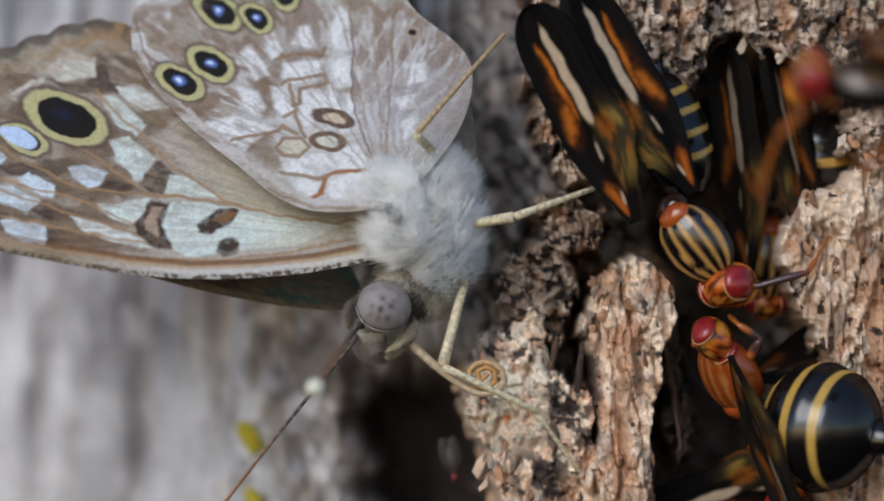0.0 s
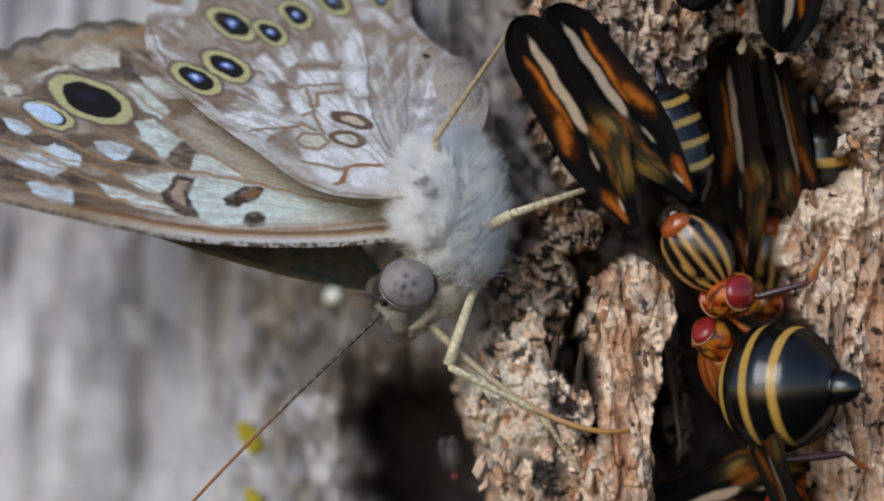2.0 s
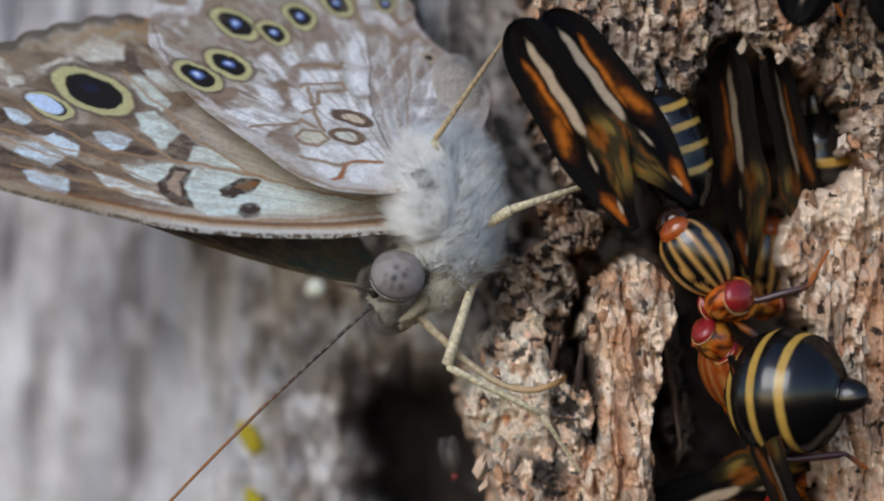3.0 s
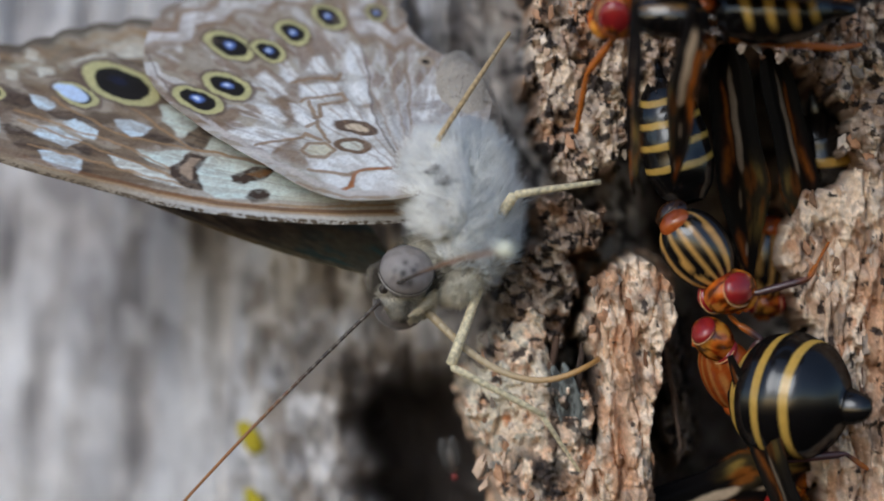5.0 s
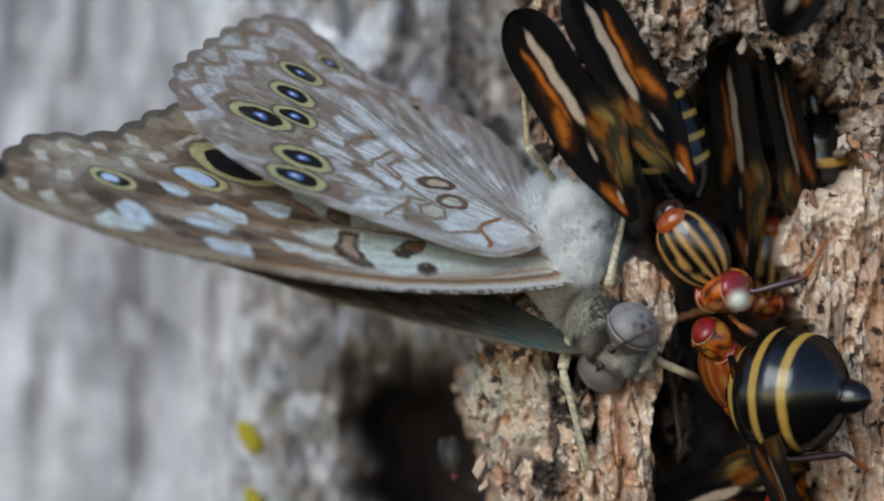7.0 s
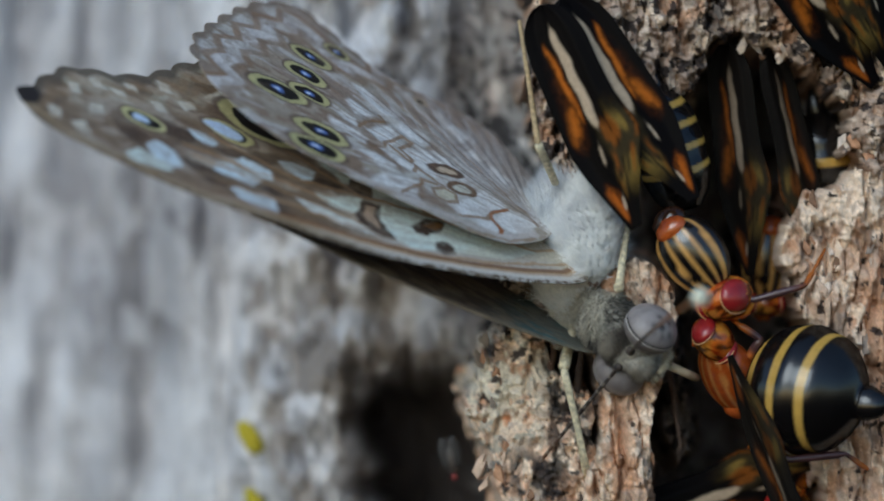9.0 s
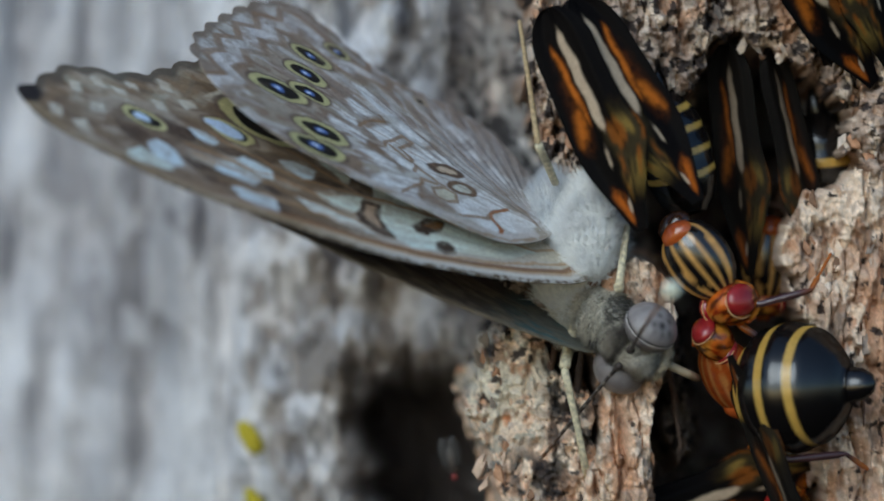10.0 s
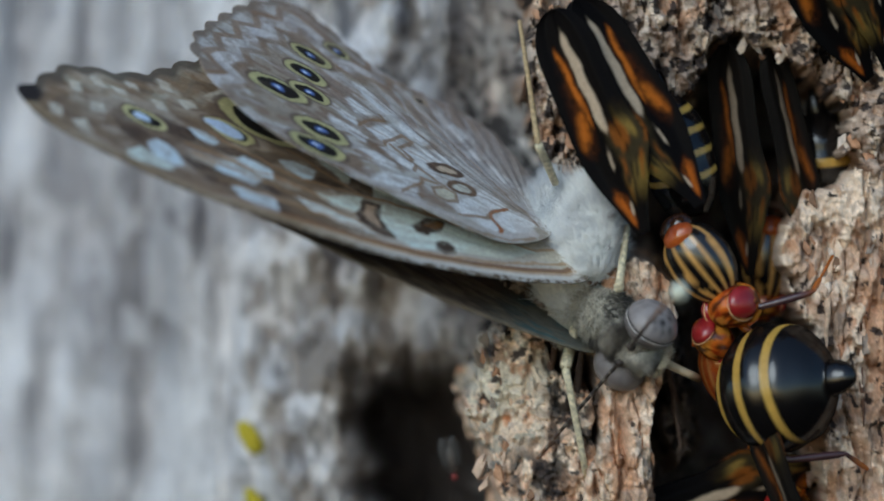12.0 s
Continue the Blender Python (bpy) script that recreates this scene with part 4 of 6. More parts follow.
def furry(name, v, f, parent, col_a, col_b, count, length, label="", seed=1, lean=(0, 0, 0), width=0.00004, under=False):
    """A rounded body, and a coat of fine hairs standing on it as a part of its own."""
    rng = np.random.RandomState(seed)
    k = fbm(v[:, 0] * 900 + 3, v[:, 2] * 900 + v[:, 1] * 500, 3, seed)
    col = np.array(col_a)[None] * (1 - k[:, None]) + np.array(col_b)[None] * k[:, None]
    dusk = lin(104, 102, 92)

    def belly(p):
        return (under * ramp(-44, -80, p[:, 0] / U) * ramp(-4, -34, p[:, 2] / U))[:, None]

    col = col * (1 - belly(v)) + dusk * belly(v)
    ob = mesh_part(name, v, f, M_FUR, parent, label, col)
    tri = rng.randint(0, len(f), count)
    w = rng.dirichlet((1, 1, 1, 1), count)
    q = v[f[tri]]
    p = (q * w[..., None]).sum(1)
    nrm = np.cross(q[:, 2] - q[:, 0], q[:, 3] - q[:, 1])
    nrm /= np.linalg.norm(nrm, axis=1)[:, None] + 1e-15
    out = p - v.mean(0)
    nrm *= np.sign((nrm * out).sum(1))[:, None]
    clump = np.stack([fbm(p[:, 0] * 1500 + 7, p[:, 2] * 1500 + p[:, 1] * 900, 3, seed + i) for i in (50, 51, 52)], 1) - 0.5
    d = 0.28 * nrm + np.array(lean)[None] + 1.4 * clump + rng.normal(0, 0.16, (count, 3))
    d /= np.linalg.norm(d, axis=1)[:, None]
    L = length * (0.5 + rng.rand(count, 1))
    side = np.cross(d, rng.normal(0, 1, (count, 3)))
    side /= np.linalg.norm(side, axis=1)[:, None] + 1e-12
    up = np.cross(d, side)
    b = [p + width * (side * math.cos(a) + up * math.sin(a)) for a in (0, 2.1, 4.2)]
    tip = p + d * L
    V = np.stack([*b, tip], 1).reshape(-1, 3)
    base = np.arange(count)[:, None] * 4
    F = np.concatenate([base + np.array([[0, 1, 3]]), base + np.array([[1, 2, 3]]), base + np.array([[2, 0, 3]])])
    g = np.clip(0.45 * rng.rand(count, 1) + 0.8 * ramp(0.40, 0.62, fbm(p[:, 0] * 1100 + 3, p[:, 2] * 1100 + p[:, 1] * 700, 3, seed + 60))[:, None] - 0.1, 0, 1)
    hc = np.array(col_a)[None] * (1 - g) + np.array(col_b)[None] * g
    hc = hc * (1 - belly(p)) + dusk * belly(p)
    fur = mesh_part("fur", V, F, M_FUR, ob, "", np.repeat(hc, 4, 0))
    fur["kind"] = "stuff"
    return ob


# the body is laid out head down as at one and a half seconds; its own origin is the thorax
BODY0 = at(800, 372, 2.0)


def bodyspace(h, v, d):
    return np.array(at(h, v, d) - BODY0)


def oriented(v, frm, to):
    """Turn and move a body that lies along +x so that it runs from frm towards to."""
    x = np.array(to) - np.array(frm)
    x = x / np.linalg.norm(x)
    z = np.cross(x, np.array([0, 1.0, 0]))
    z /= np.linalg.norm(z)
    y = np.cross(z, x)
    return v @ np.stack([x, y, z]) + np.array(frm)


_v, _f = egg(0, 0.0076, 0.0024, 22, 0.42, 30, 1.05)
thorax = furry("thorax", oriented(_v, bodyspace(802, 266, 2.2), bodyspace(800, 500, 2.2)), _f, butterfly, lin(255, 255, 252), lin(228, 231, 233), 26000, 0.0011, "blue-grey furry thorax", 31, (0.25, -0.1, 0.6), 0.000027)
_v, _f = egg(0, 0.0084, 0.0018, 22, 0.5, 24)
abdomen = furry("abdomen", oriented(_v, bodyspace(838, 366, 4.4), bodyspace(800, 90, 6.4)), _f, butterfly, lin(186, 178, 168), lin(150, 142, 134), 5000, 0.0002, "grey scaled abdomen", 32, (0, 0, 0.4))
_v, _f = egg(0, 0.0050, 0.0014, 16, 0.45, 24, 1.1)
shoulder = furry("shoulder", oriented(_v, bodyspace(768, 280, -0.7), bodyspace(764, 446, 0.2)), _f, butterfly, lin(255, 255, 252), lin(230, 231, 232), 9000, 0.0012, "white hair at the wing bases", 35, (-0.7, -0.25, 0.7), 0.000027)
for _h, _w, _d in ((736, 330, -2.0), (734, 390, -1.6), (752, 352, -2.1)):
    _v, _f = egg(0, 0.0007, 0.00010, 10, 0.5, 12)
    furry("wing_hinge", oriented(_v, bodyspace(_h, _w, _d), bodyspace(_h + 30, _w - 8, _d)), _f, butterfly, lin(222, 222, 222), lin(168, 166, 164), 60, 0.0005, "dark hair at the wing hinge", 47, (0.3, -0.3, 0.3), 0.00002)
_v, _f = egg(0, 0.0034, 0.0017, 14, 0.4, 24)
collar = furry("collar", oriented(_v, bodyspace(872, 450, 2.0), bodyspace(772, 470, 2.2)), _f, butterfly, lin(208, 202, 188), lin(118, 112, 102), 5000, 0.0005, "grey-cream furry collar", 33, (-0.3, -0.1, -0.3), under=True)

_v, _f = egg(0, 0.0048, 0.0015, 20, 0.40, 28)
breast = furry("breast", oriented(_v, bodyspace(850, 416, 2.2), bodyspace(758, 548, 2.3)), _f, butterfly, lin(244, 240, 226), lin(208, 202, 186), 9000, 0.0005, "cream furry breast", 39, (-0.1, -0.1, -0.4), 0.000025)

_v, _f = egg(-0.0006, 0.0044, 0.0016, 20, 0.40, 28)
neck = furry("neck", _v, _f, butterfly, lin(206, 200, 184), lin(74, 70, 64), 13000, 0.00042, "grey-brown furry neck", 36, (-0.5, 0, 0))

# head: its own origin is its middle; x to the snout side, near eye towards -y
HEAD0 = at(712, 545, 3.2)


def headspace(h, v, d):
    return np.array(at(h, v, d) - HEAD0)


# sideways (near eye to far eye), forwards and upwards of the head
SIDE, FRONT = Vector((-0.120, 0.851, -0.511)).normalized(), Vector((0.359, -0.442, -0.822)).normalized()
FRONT = (FRONT - SIDE * FRONT.dot(SIDE)).normalized()
TOP = SIDE.cross(FRONT).normalized()
NEAR_EYE, FAR_EYE = headspace(730, 513, 1.9), headspace(716, 572, 4.84)
MIDDLE = (NEAR_EYE + FAR_EYE) / 2


def on_head(side, front, top):
    """A place on the head, in millimetres from its middle."""
    return MIDDLE + 0.001 * (np.array(SIDE) * side + np.array(FRONT) * front + np.array(TOP) * top)


def head_egg(side, front, top, r, stretch, n=16, sides=24):
    v, f = ball((0, 0, 0), r * 0.001, n, sides, stretch)
    return v @ np.stack([np.array(SIDE), np.array(FRONT), np.array(TOP)]) + on_head(side, front, top), f


_v, _f = head_egg(0, -0.15, -0.1, 1.5, (1.0, 0.95, 0.95))
head = furry("head", _v, _f, butterfly, lin(218, 211, 195), lin(86, 80, 72), 9000, 0.00032, "grey furry head", 34, (-0.1, 0, 0.3), 0.00002)
_v, _f = head_egg(0, 0.75, 0.35, 0.85, (0.85, 0.9, 1.1))
face = furry("face", _v, _f, head, lin(224, 218, 204), lin(92, 86, 78), 4500, 0.00034, "pale grey furry face", 37, (0.1, -0.1, -0.3), 0.00002)
_v, _f = head_egg(0, -0.75, 0.95, 0.75, (1.3, 0.8, 0.7))
crown = furry("crown", _v, _f, head, lin(150, 142, 128), lin(70, 64, 60), 3500, 0.00042, "dark tuft behind the antennae", 38, (-0.2, -0.1, 0.2), 0.00002)


def eye_mesh(centre, r, out, seed):
    """A large rounded eye with dark false pupils turned to the side."""
    v, f = ball((0, 0, 0), 1.0, 44, 60)
    w, p, q = v[:, 0], v[:, 1], v[:, 2]
    c = lin(145, 138, 136)[None] * np.ones((len(v), 1))
    k = fbm(p * 4 + 5, q * 4 + w, 3, seed)
    c = c * (1 - 0.5 * ramp(0.45, 0.65, k)[:, None]) + lin(116, 109, 108) * 0.5 * ramp(0.45, 0.65, k)[:, None]
    for x, y, s, m in ((0.38, 0.36, 0.15, 1.0), (0.40, -0.04, 0.12, 0.75), (0.72, 0.20, 0.13, 0.7), (0.62, 0.50, 0.10, 0.6), (0.14, 0.58, 0.11, 0.7), (0.04, 0.16, 0.12, 0.7), (0.25, -0.20, 0.09, 0.3), (0.36, 0.70, 0.09, 0.4)):
        g = m * np.exp(-((np.hypot(p - x, q - y) / s) ** 2)) * (w > 0)
        c = c * (1 - g[:, None]) + lin(26, 23, 24) * g[:, None]
    edge = ramp(0.30, 0.05, w)[:, None]
    c = c * (1 - 0.5 * edge) + lin(84, 77, 75) * 0.5 * edge
    b = np.stack([out * np.array(SIDE), np.array(FRONT), np.array(TOP)])
    return (v * np.array([0.80, 1.02, 1.0]) * r) @ b + np.array(centre), f, c


for _c0, _out, _seed in ((NEAR_EYE, -1, 41), (FAR_EYE, 1, 42)):
    _v, _f, _c = eye_mesh(_c0, 0.00146, _out, _seed)
    _eye = mesh_part("eye", _v, _f, M_EYE, head, "large grey eye with dark false pupils", _c)
    if _out < 0:
        _a = np.linspace(0, 2 * np.pi, 60)
        for _r, _off, _w, _col, _name in ((0.00148, 0.0, 0.000024, (222, 218, 212), "thin white rim"), (0.00147, 0.00012, 0.00004, (52, 46, 44), "dark inner rim")):
            _rim = np.array(_c0)[None] + _r * (np.cos(_a)[:, None] * np.array(FRONT) + np.sin(_a)[:, None] * np.array(TOP)) + _out * _off * np.array(SIDE)
            _v, _f = tube(_rim, np.full(60, _w), 6)
            mesh_part("eye_rim", _v, _f, M_FUR, _eye, _name, np.ones((len(_v), 1)) * lin(*_col)[None])
# palps: a striped pair curling under the face
for _s in (-0.42, 0.42):
    _p = [on_head(_s * 0.9, 0.1, -1.5), on_head(_s, 0.85, -1.45), on_head(_s, 1.45, -0.95), on_head(_s * 0.8, 1.75, -0.2), on_head(_s * 0.6, 1.85, 0.35)]
    _q = np.concatenate([np.linspace(a, b, 6, endpoint=False) for a, b in zip(_p[:-1], _p[1:])] + [[_p[-1]]])
    _v, _f = tube(_q, np.interp(np.linspace(0, 1, len(_q)), (0, 0.2, 0.6, 1), (0.00020, 0.00034, 0.00026, 0.00006)), 14)
    _palp = furry("palp", _v, _f, head, lin(216, 206, 180), lin(120, 104, 80), 900, 0.00022, "cream and brown striped palp", 43, (0, 0, -0.1), 0.00002)
    _stripe = np.array(_q) - np.array(_s * SIDE) * 0.0008
    _v, _f = tube(_stripe[3:-4], np.full(len(_stripe) - 7, 0.00007), 6)
    mesh_part("stripe", _v, _f, M_SKIN, _palp, "dark brown stripe", np.ones((len(_v), 1)) * lin(60, 48, 36)[None])
# dark sockets of the antennae
for _s in (-0.65, 0.65):
    _v, _f = head_egg(_s, 0.1, 1.22, 0.26, (1, 1, 1), 10, 14)
    mesh_part("antenna_socket", _v, _f, M_SKIN, head, "", lin(60, 52, 48)[None] * (0.5 + fbm(_v[:, 0] * 9000, _v[:, 2] * 9000, 3, 46))[:, None])


def antenna_mesh(length=0.0150):
    """An antenna along +x: banded shaft, slender, with a pale club."""
    n = 160
    s = np.linspace(0, 1, n)
    bend = 0.0003 * np.sin(s * np.pi)
    r = 0.00011 - 0.00003 * s + 0.00036 * ramp(0.90, 0.96, s) * (1 - ramp(0.985, 1.0, s)) 
    v, f = tube(np.stack([s * length, bend * 0, bend], 1), r, 10)
    t = np.repeat(s, 10)
    band = (np.sin(t * 2 * np.pi * 34) > 0.55).astype(float) * (1 - ramp(0.35, 0.6, t))
    c = lin(52, 44, 40)[None] * (1 - ramp(0.25, 0.7, t))[:, None] + lin(150, 98, 52)[None] * ramp(0.2, 0.6, t)[:, None]
    c = c * (1 - 0.6 * band[:, None]) + lin(132, 124, 114) * 0.6 * band[:, None]
    k = ramp(0.915, 0.93, t)[:, None]
    return v, f, c * (1 - k) + lin(236, 236, 214) * k


_v, _f, _c = antenna_mesh(0.0205)
antenna_a = mesh_part("antenna", _v, _f, M_ANT, head, "slender dark banded antenna", _c)
_v, _f, _c = antenna_mesh()
antenna_b = mesh_part("antenna", _v, _f, M_ANT, head, "slender dark banded antenna with a pale club", _c)

# tongue in short stiff links
TONGUE_N, TONGUE_L = 26, 0.00052
tongue = []
for i in range(TONGUE_N):
    s = i / TONGUE_N
    r = 0.00024 - 0.00012 * s
    _v, _f = tube([(-0.00008, 0, 0), (0, 0, 0), (TONGUE_L, 0, 0), (TONGUE_L + 0.00008, 0, 0)], (r * 0.8, r, r * 0.99, r * 0.75), 10)
    k = ramp(0.25, 0.8, s)
    tongue.append(mesh_part("tongue_link", _v, _f, M_TONGUE, head, "", np.ones((len(_v), 1)) * (lin(188, 170, 140) * (1 - k) + lin(180, 134, 72) * k)[None]))


def leg_part(name, length, r0, r1, parent, knob=True, mat=M_LEG):
    """A leg joint along +x with a slightly swollen end and a few spines."""
    s = np.linspace(0, 1, 12)
    r = r0 + (r1 - r0) * s + (0.00003 * np.exp(-((s - 0.97) / 0.05) ** 2) if knob else 0)
    r[0], r[-1], s[1], s[-2] = 0.00002, 0.00002, 0.02, 0.985
    v, f = tube(np.stack([s * length, 0 * s, 0.02 * length * np.sin(s * np.pi)], 1), r, 10)
    return mesh_part(name, v, f, mat, parent, "")


LEGS = {"mid": (leg_part("femur", 0.0042, 0.00030, 0.00023, butterfly), leg_part("tibia", 0.0050, 0.00024, 0.00014, butterfly)),
        "hind": (leg_part("femur", 0.0040, 0.00024, 0.00020, butterfly), leg_part("tibia", 0.0084, 0.00017, 0.00011, butterfly, mat=M_TANLEG)),
        "front": (leg_part("femur", 0.0060, 0.00032, 0.00022, butterfly), leg_part("tibia", 0.0058, 0.00022, 0.00016, butterfly), leg_part("tarsus", 0.0046, 0.00016, 0.00009, butterfly))}

# ---- the flies ----
F_BLACK, F_YELLOW, F_ORANGE, F_CREAM = lin(18, 16, 16), lin(186, 150, 72), lin(196, 92, 24), lin(182, 162, 138)


def set_at(pos, fwd, up):
    """The pose of a thing whose x points along fwd and whose z leans to up."""
    x = Vector(fwd).normalized()
    y = Vector(up).cross(x).normalized()
    z = x.cross(y)
    m = Matrix((x, y, z)).transposed().to_4x4()
    m.translation = pos
    return m


def fly_wing_mesh(length, width, side):
    """A long rounded wing along +x; its leading edge lies on the side given."""
    nx, ny = 150, 44
    s = np.linspace(0, 1, nx)[:, None]
    q = np.linspace(-1, 1, ny)[None]
    half = width / 2 * np.sqrt(np.clip(1 - np.clip((s - 0.78) / 0.22, 0, 1) ** 2.2, 0, 1)) * (0.10 + 0.90 * ramp(-0.12, 0.42, s))
    x, y = s * length + 0 * q, half * q * side
    lobe = 0.5 * width * np.exp(-((s - 0.36) / 0.16) ** 2) * np.clip(q, 0, 1) * side * 0.35
    y = y + lobe
    z = 0.00022 * np.sin(q * 3.0) * ramp(0.05, 0.4, s) + 0.00002 * np.sin(q * 14) * ramp(0.1, 0.5, s) - 0.0006 * s ** 2
    S, Q = (s + 0 * q).ravel(), (q + 0 * s).ravel()
    w = S + 0.02 * (fbm(S * 30, Q * 4, 3, 300) - 0.5), Q + 0.14 * (fbm(S * 12, Q * 3, 3, 301) - 0.5)
    c = lin(14, 12, 12)[None] * np.ones((S.size, 1))

    def lay(col, m):
        nonlocal c
        m = np.clip(m, 0, 1)[:, None]
        c = c * (1 - m) + np.array(col)[None] * m

    def bar(s0, s1, q0, q1, wd, soft=0.06):
        mid = q0 + (q1 - q0) * (w[0] - s0) / (s1 - s0)
        return ramp(s0 - 0.02, s0 + 0.02, w[0]) * (1 - ramp(s1 - 0.03, s1 + 0.03, w[0])) * (1 - ramp(-soft, soft, np.abs(w[1] - mid) - wd * np.sqrt(np.clip(1 - np.abs((w[0] - (s0 + s1) / 2) / ((s1 - s0) / 2)) ** 3, 0.02, 1))))

    # glassy amber smears on the hind half, near the root
    zone = ramp(-0.05, 0.25, w[1] + 0.3 * (fbm(S * 9, Q * 2, 3, 305) - 0.5)) * (1 - ramp(0.40, 0.58, w[0] + 0.16 * (fbm(S * 6, Q * 3, 3, 306) - 0.5))) * ramp(0.10, 0.28, w[0])
    lay(lin(62, 54, 36), 0.8 * zone * ramp(0.30, 0.55, fbm(S * 8, Q * 4, 4, 307)))
    lay(lin(136, 112, 54), 0.8 * zone * ramp(0.46, 0.66, fbm(S * 6 + 2, Q * 3.4, 3, 302)))
    lay(lin(136, 78, 26), 0.7 * zone * ramp(0.52, 0.70, fbm(S * 7 + 4, Q * 4.0, 3, 303)))
    lay(lin(12, 10, 9), 0.8 * zone * (1 - ramp(0.02, 0.10, np.abs(np.sin(w[1] * 5.5 + 1.2 * w[0] + 0.4)))))
    # amber: a narrow streak beside the pale bar, widening into a smoky patch at the front edge
    smoke = ramp(0.25, 0.62, fbm(S * 22, Q * 4, 4, 304))
    lay(lin(78, 40, 16), 0.8 * smoke * bar(0.36, 0.80, -0.50, -0.34, 0.20, 0.24))
    lay(lin(178, 100, 32), (0.4 + 0.6 * smoke) * bar(0.48, 0.84, -0.18, -0.40, 0.075, 0.07))
    lay(lin(164, 92, 28), (0.3 + 0.7 * smoke) * bar(0.40, 0.57, -0.62, -0.36, 0.15, 0.16))
    lay(lin(156, 82, 24), (0.3 + 0.7 * smoke) * bar(0.04, 0.20, -0.35, -0.45, 0.26, 0.20))
    lay(F_CREAM, bar(0.44, 0.90, 0.14, 0.0, 0.15, 0.04))
    lay(F_CREAM * 0.9, bar(0.29, 0.37, -0.10, -0.02, 0.06, 0.04))
    lay(F_CREAM * 0.9, bar(0.08, 0.14, -0.12, 0.0, 0.08, 0.05))
    v = np.stack([x, y, z], -1).reshape(-1, 3)
    return v, grid_faces(nx, ny), c


def fly(label, belly=0.0018, belly_len=0.0062, bands=(0.22, 0.42, 0.62, 0.8), band_w=0.045, group="flies on the bark", stripes=1.0, ground=None, plump=0.0):
    """A fly: x to its head, z to its back, its own origin in the thorax."""
    ob = thing("fly", label, "fly", group=group)
    P = {}
    v, f = egg(-0.0024, 0.0021, 0.0018, 36, 0.46, 48, 0.74, -0.15)
    ang = np.arctan2(v[:, 1], v[:, 2])
    st = stripes * ramp(0.28, 0.55, np.cos(ang * 12.0 + 0.5 + 0.3 * np.sin(v[:, 0] * 1400)) + 1.2 * (fbm(v[:, 0] * 1300, ang * 3, 3, 311) - 0.5)) * (1 - ramp(1.1, 1.5, np.abs(ang)))
    c = (F_BLACK if ground is None else ground)[None] * (1 - st[:, None]) + lin(190, 144, 78)[None] * st[:, None]
    P["thorax"] = mesh_part("thorax", v, f, M_WET, ob, "black thorax with tan stripes", c)
    v, f = ball((-0.0020, 0, 0.00056), 0.00092, 16, 24, (0.74, 0.98, 0.66))
    v = v * (1 + 0.10 * (fbm(v[:, 0] * 2600, v[:, 1] * 2600, 3, 314) - 0.5))[:, None]
    P["scutellum"] = mesh_part("scutellum", v, f, M_WET, ob, "glossy orange scutellum", lin(112, 34, 12)[None] + (lin(172, 84, 32) - lin(112, 34, 12))[None] * ramp(-0.0028, -0.0018, v[:, 0] + 0.0006 * fbm(v[:, 0] * 2500, v[:, 1] * 2500, 3, 312))[:, None])
    v, f = ball((-0.0025, 0, -0.0002), 0.0009, 14, 22, (0.8, 1.1, 0.7))
    mesh_part("waist", v, f, M_GLOSS, ob, "", lin(52, 30, 16)[None] * (0.4 + 1.2 * fbm(v[:, 0] * 3000, v[:, 1] * 3000, 3, 313))[:, None])
    # abdomen with yellow bands
    x0, x1 = -0.0026, -0.0026 - belly_len
    prof = np.interp(np.linspace(0, 1, 90), (0, 0.04, 0.14, 0.28, 0.42, 0.58, 0.74, 0.88, 1.0), (0.34, 0.62, 0.86, 0.98, 1.0, 0.99, 0.91, 0.72, 0.28))
    prof = np.convolve(np.pad(prof, 6, mode="edge"), np.ones(13) / 13, "valid")
    u = np.linspace(0, 1, 90)
    prof = prof * (1 - plump) + plump * np.maximum(np.sqrt(np.clip(1 - (2 * u - 1) ** 2, 0, 1)), 0.27)
    v, f = lathe(np.stack([x0 + (x1 - x0) * u, belly * prof], 1), 48, 0.92)
    s = (v[:, 0] - x0) / (x1 - x0)
    a = np.arctan2(v[:, 1], v[:, 2])
    c = F_BLACK[None] * np.ones((len(v), 1))
    for b in bands:
        e = np.abs(s - b - 0.075 * (1 - np.cos(a)) - 0.022 * (fbm(a * 1.5 + 5, s * 0 + b * 9, 3, 320) - 0.5))
        wide = band_w * (0.75 + 0.5 * np.cos(a * 0.9))
        m = ((1 - ramp(0.7, 1.0, e / wide)) * (1 - ramp(1.25, 1.8, np.abs(a))))[:, None]
        c = c * (1 - m) + F_YELLOW * m
    ridge = 1 + 0.016 * np.cos(2 * np.pi * (s * 4.2 - 0.2 * (1 - np.cos(a)))) + 0.012 * (fbm(s * 5, a * 1.2 + 9, 3, 322) - 0.5)
    v = v * np.stack([np.ones(len(v)), ridge, ridge], 1)
    P["abdomen"] = mesh_part("abdomen", v, f, M_GLOSS, ob, "swollen glossy black abdomen with yellow bands", c)
    v, f = lathe([(x1 + belly_len * 0.06, belly * 0.26), (x1 - 0.0001, belly * 0.285), (x1 - 0.0005, belly * 0.26), (x1 - 0.0009, belly * 0.21), (x1 - 0.0012, belly * 0.15), (x1 - 0.00132, belly * 0.07), (x1 - 0.00136, 0.00001)], 24, 0.8)
    P["tail"] = mesh_part("tail_tip", v, f, M_GLOSS, ob, "shiny black pointed tail", np.ones((len(v), 1)) * F_BLACK[None])
    # head: orange with a red eye on each side, a pale rim, a face and feelers
    v, f = ball((0.0027, 0, -0.0001), 0.00132, 22, 30, (0.85, 1.16, 1.0))
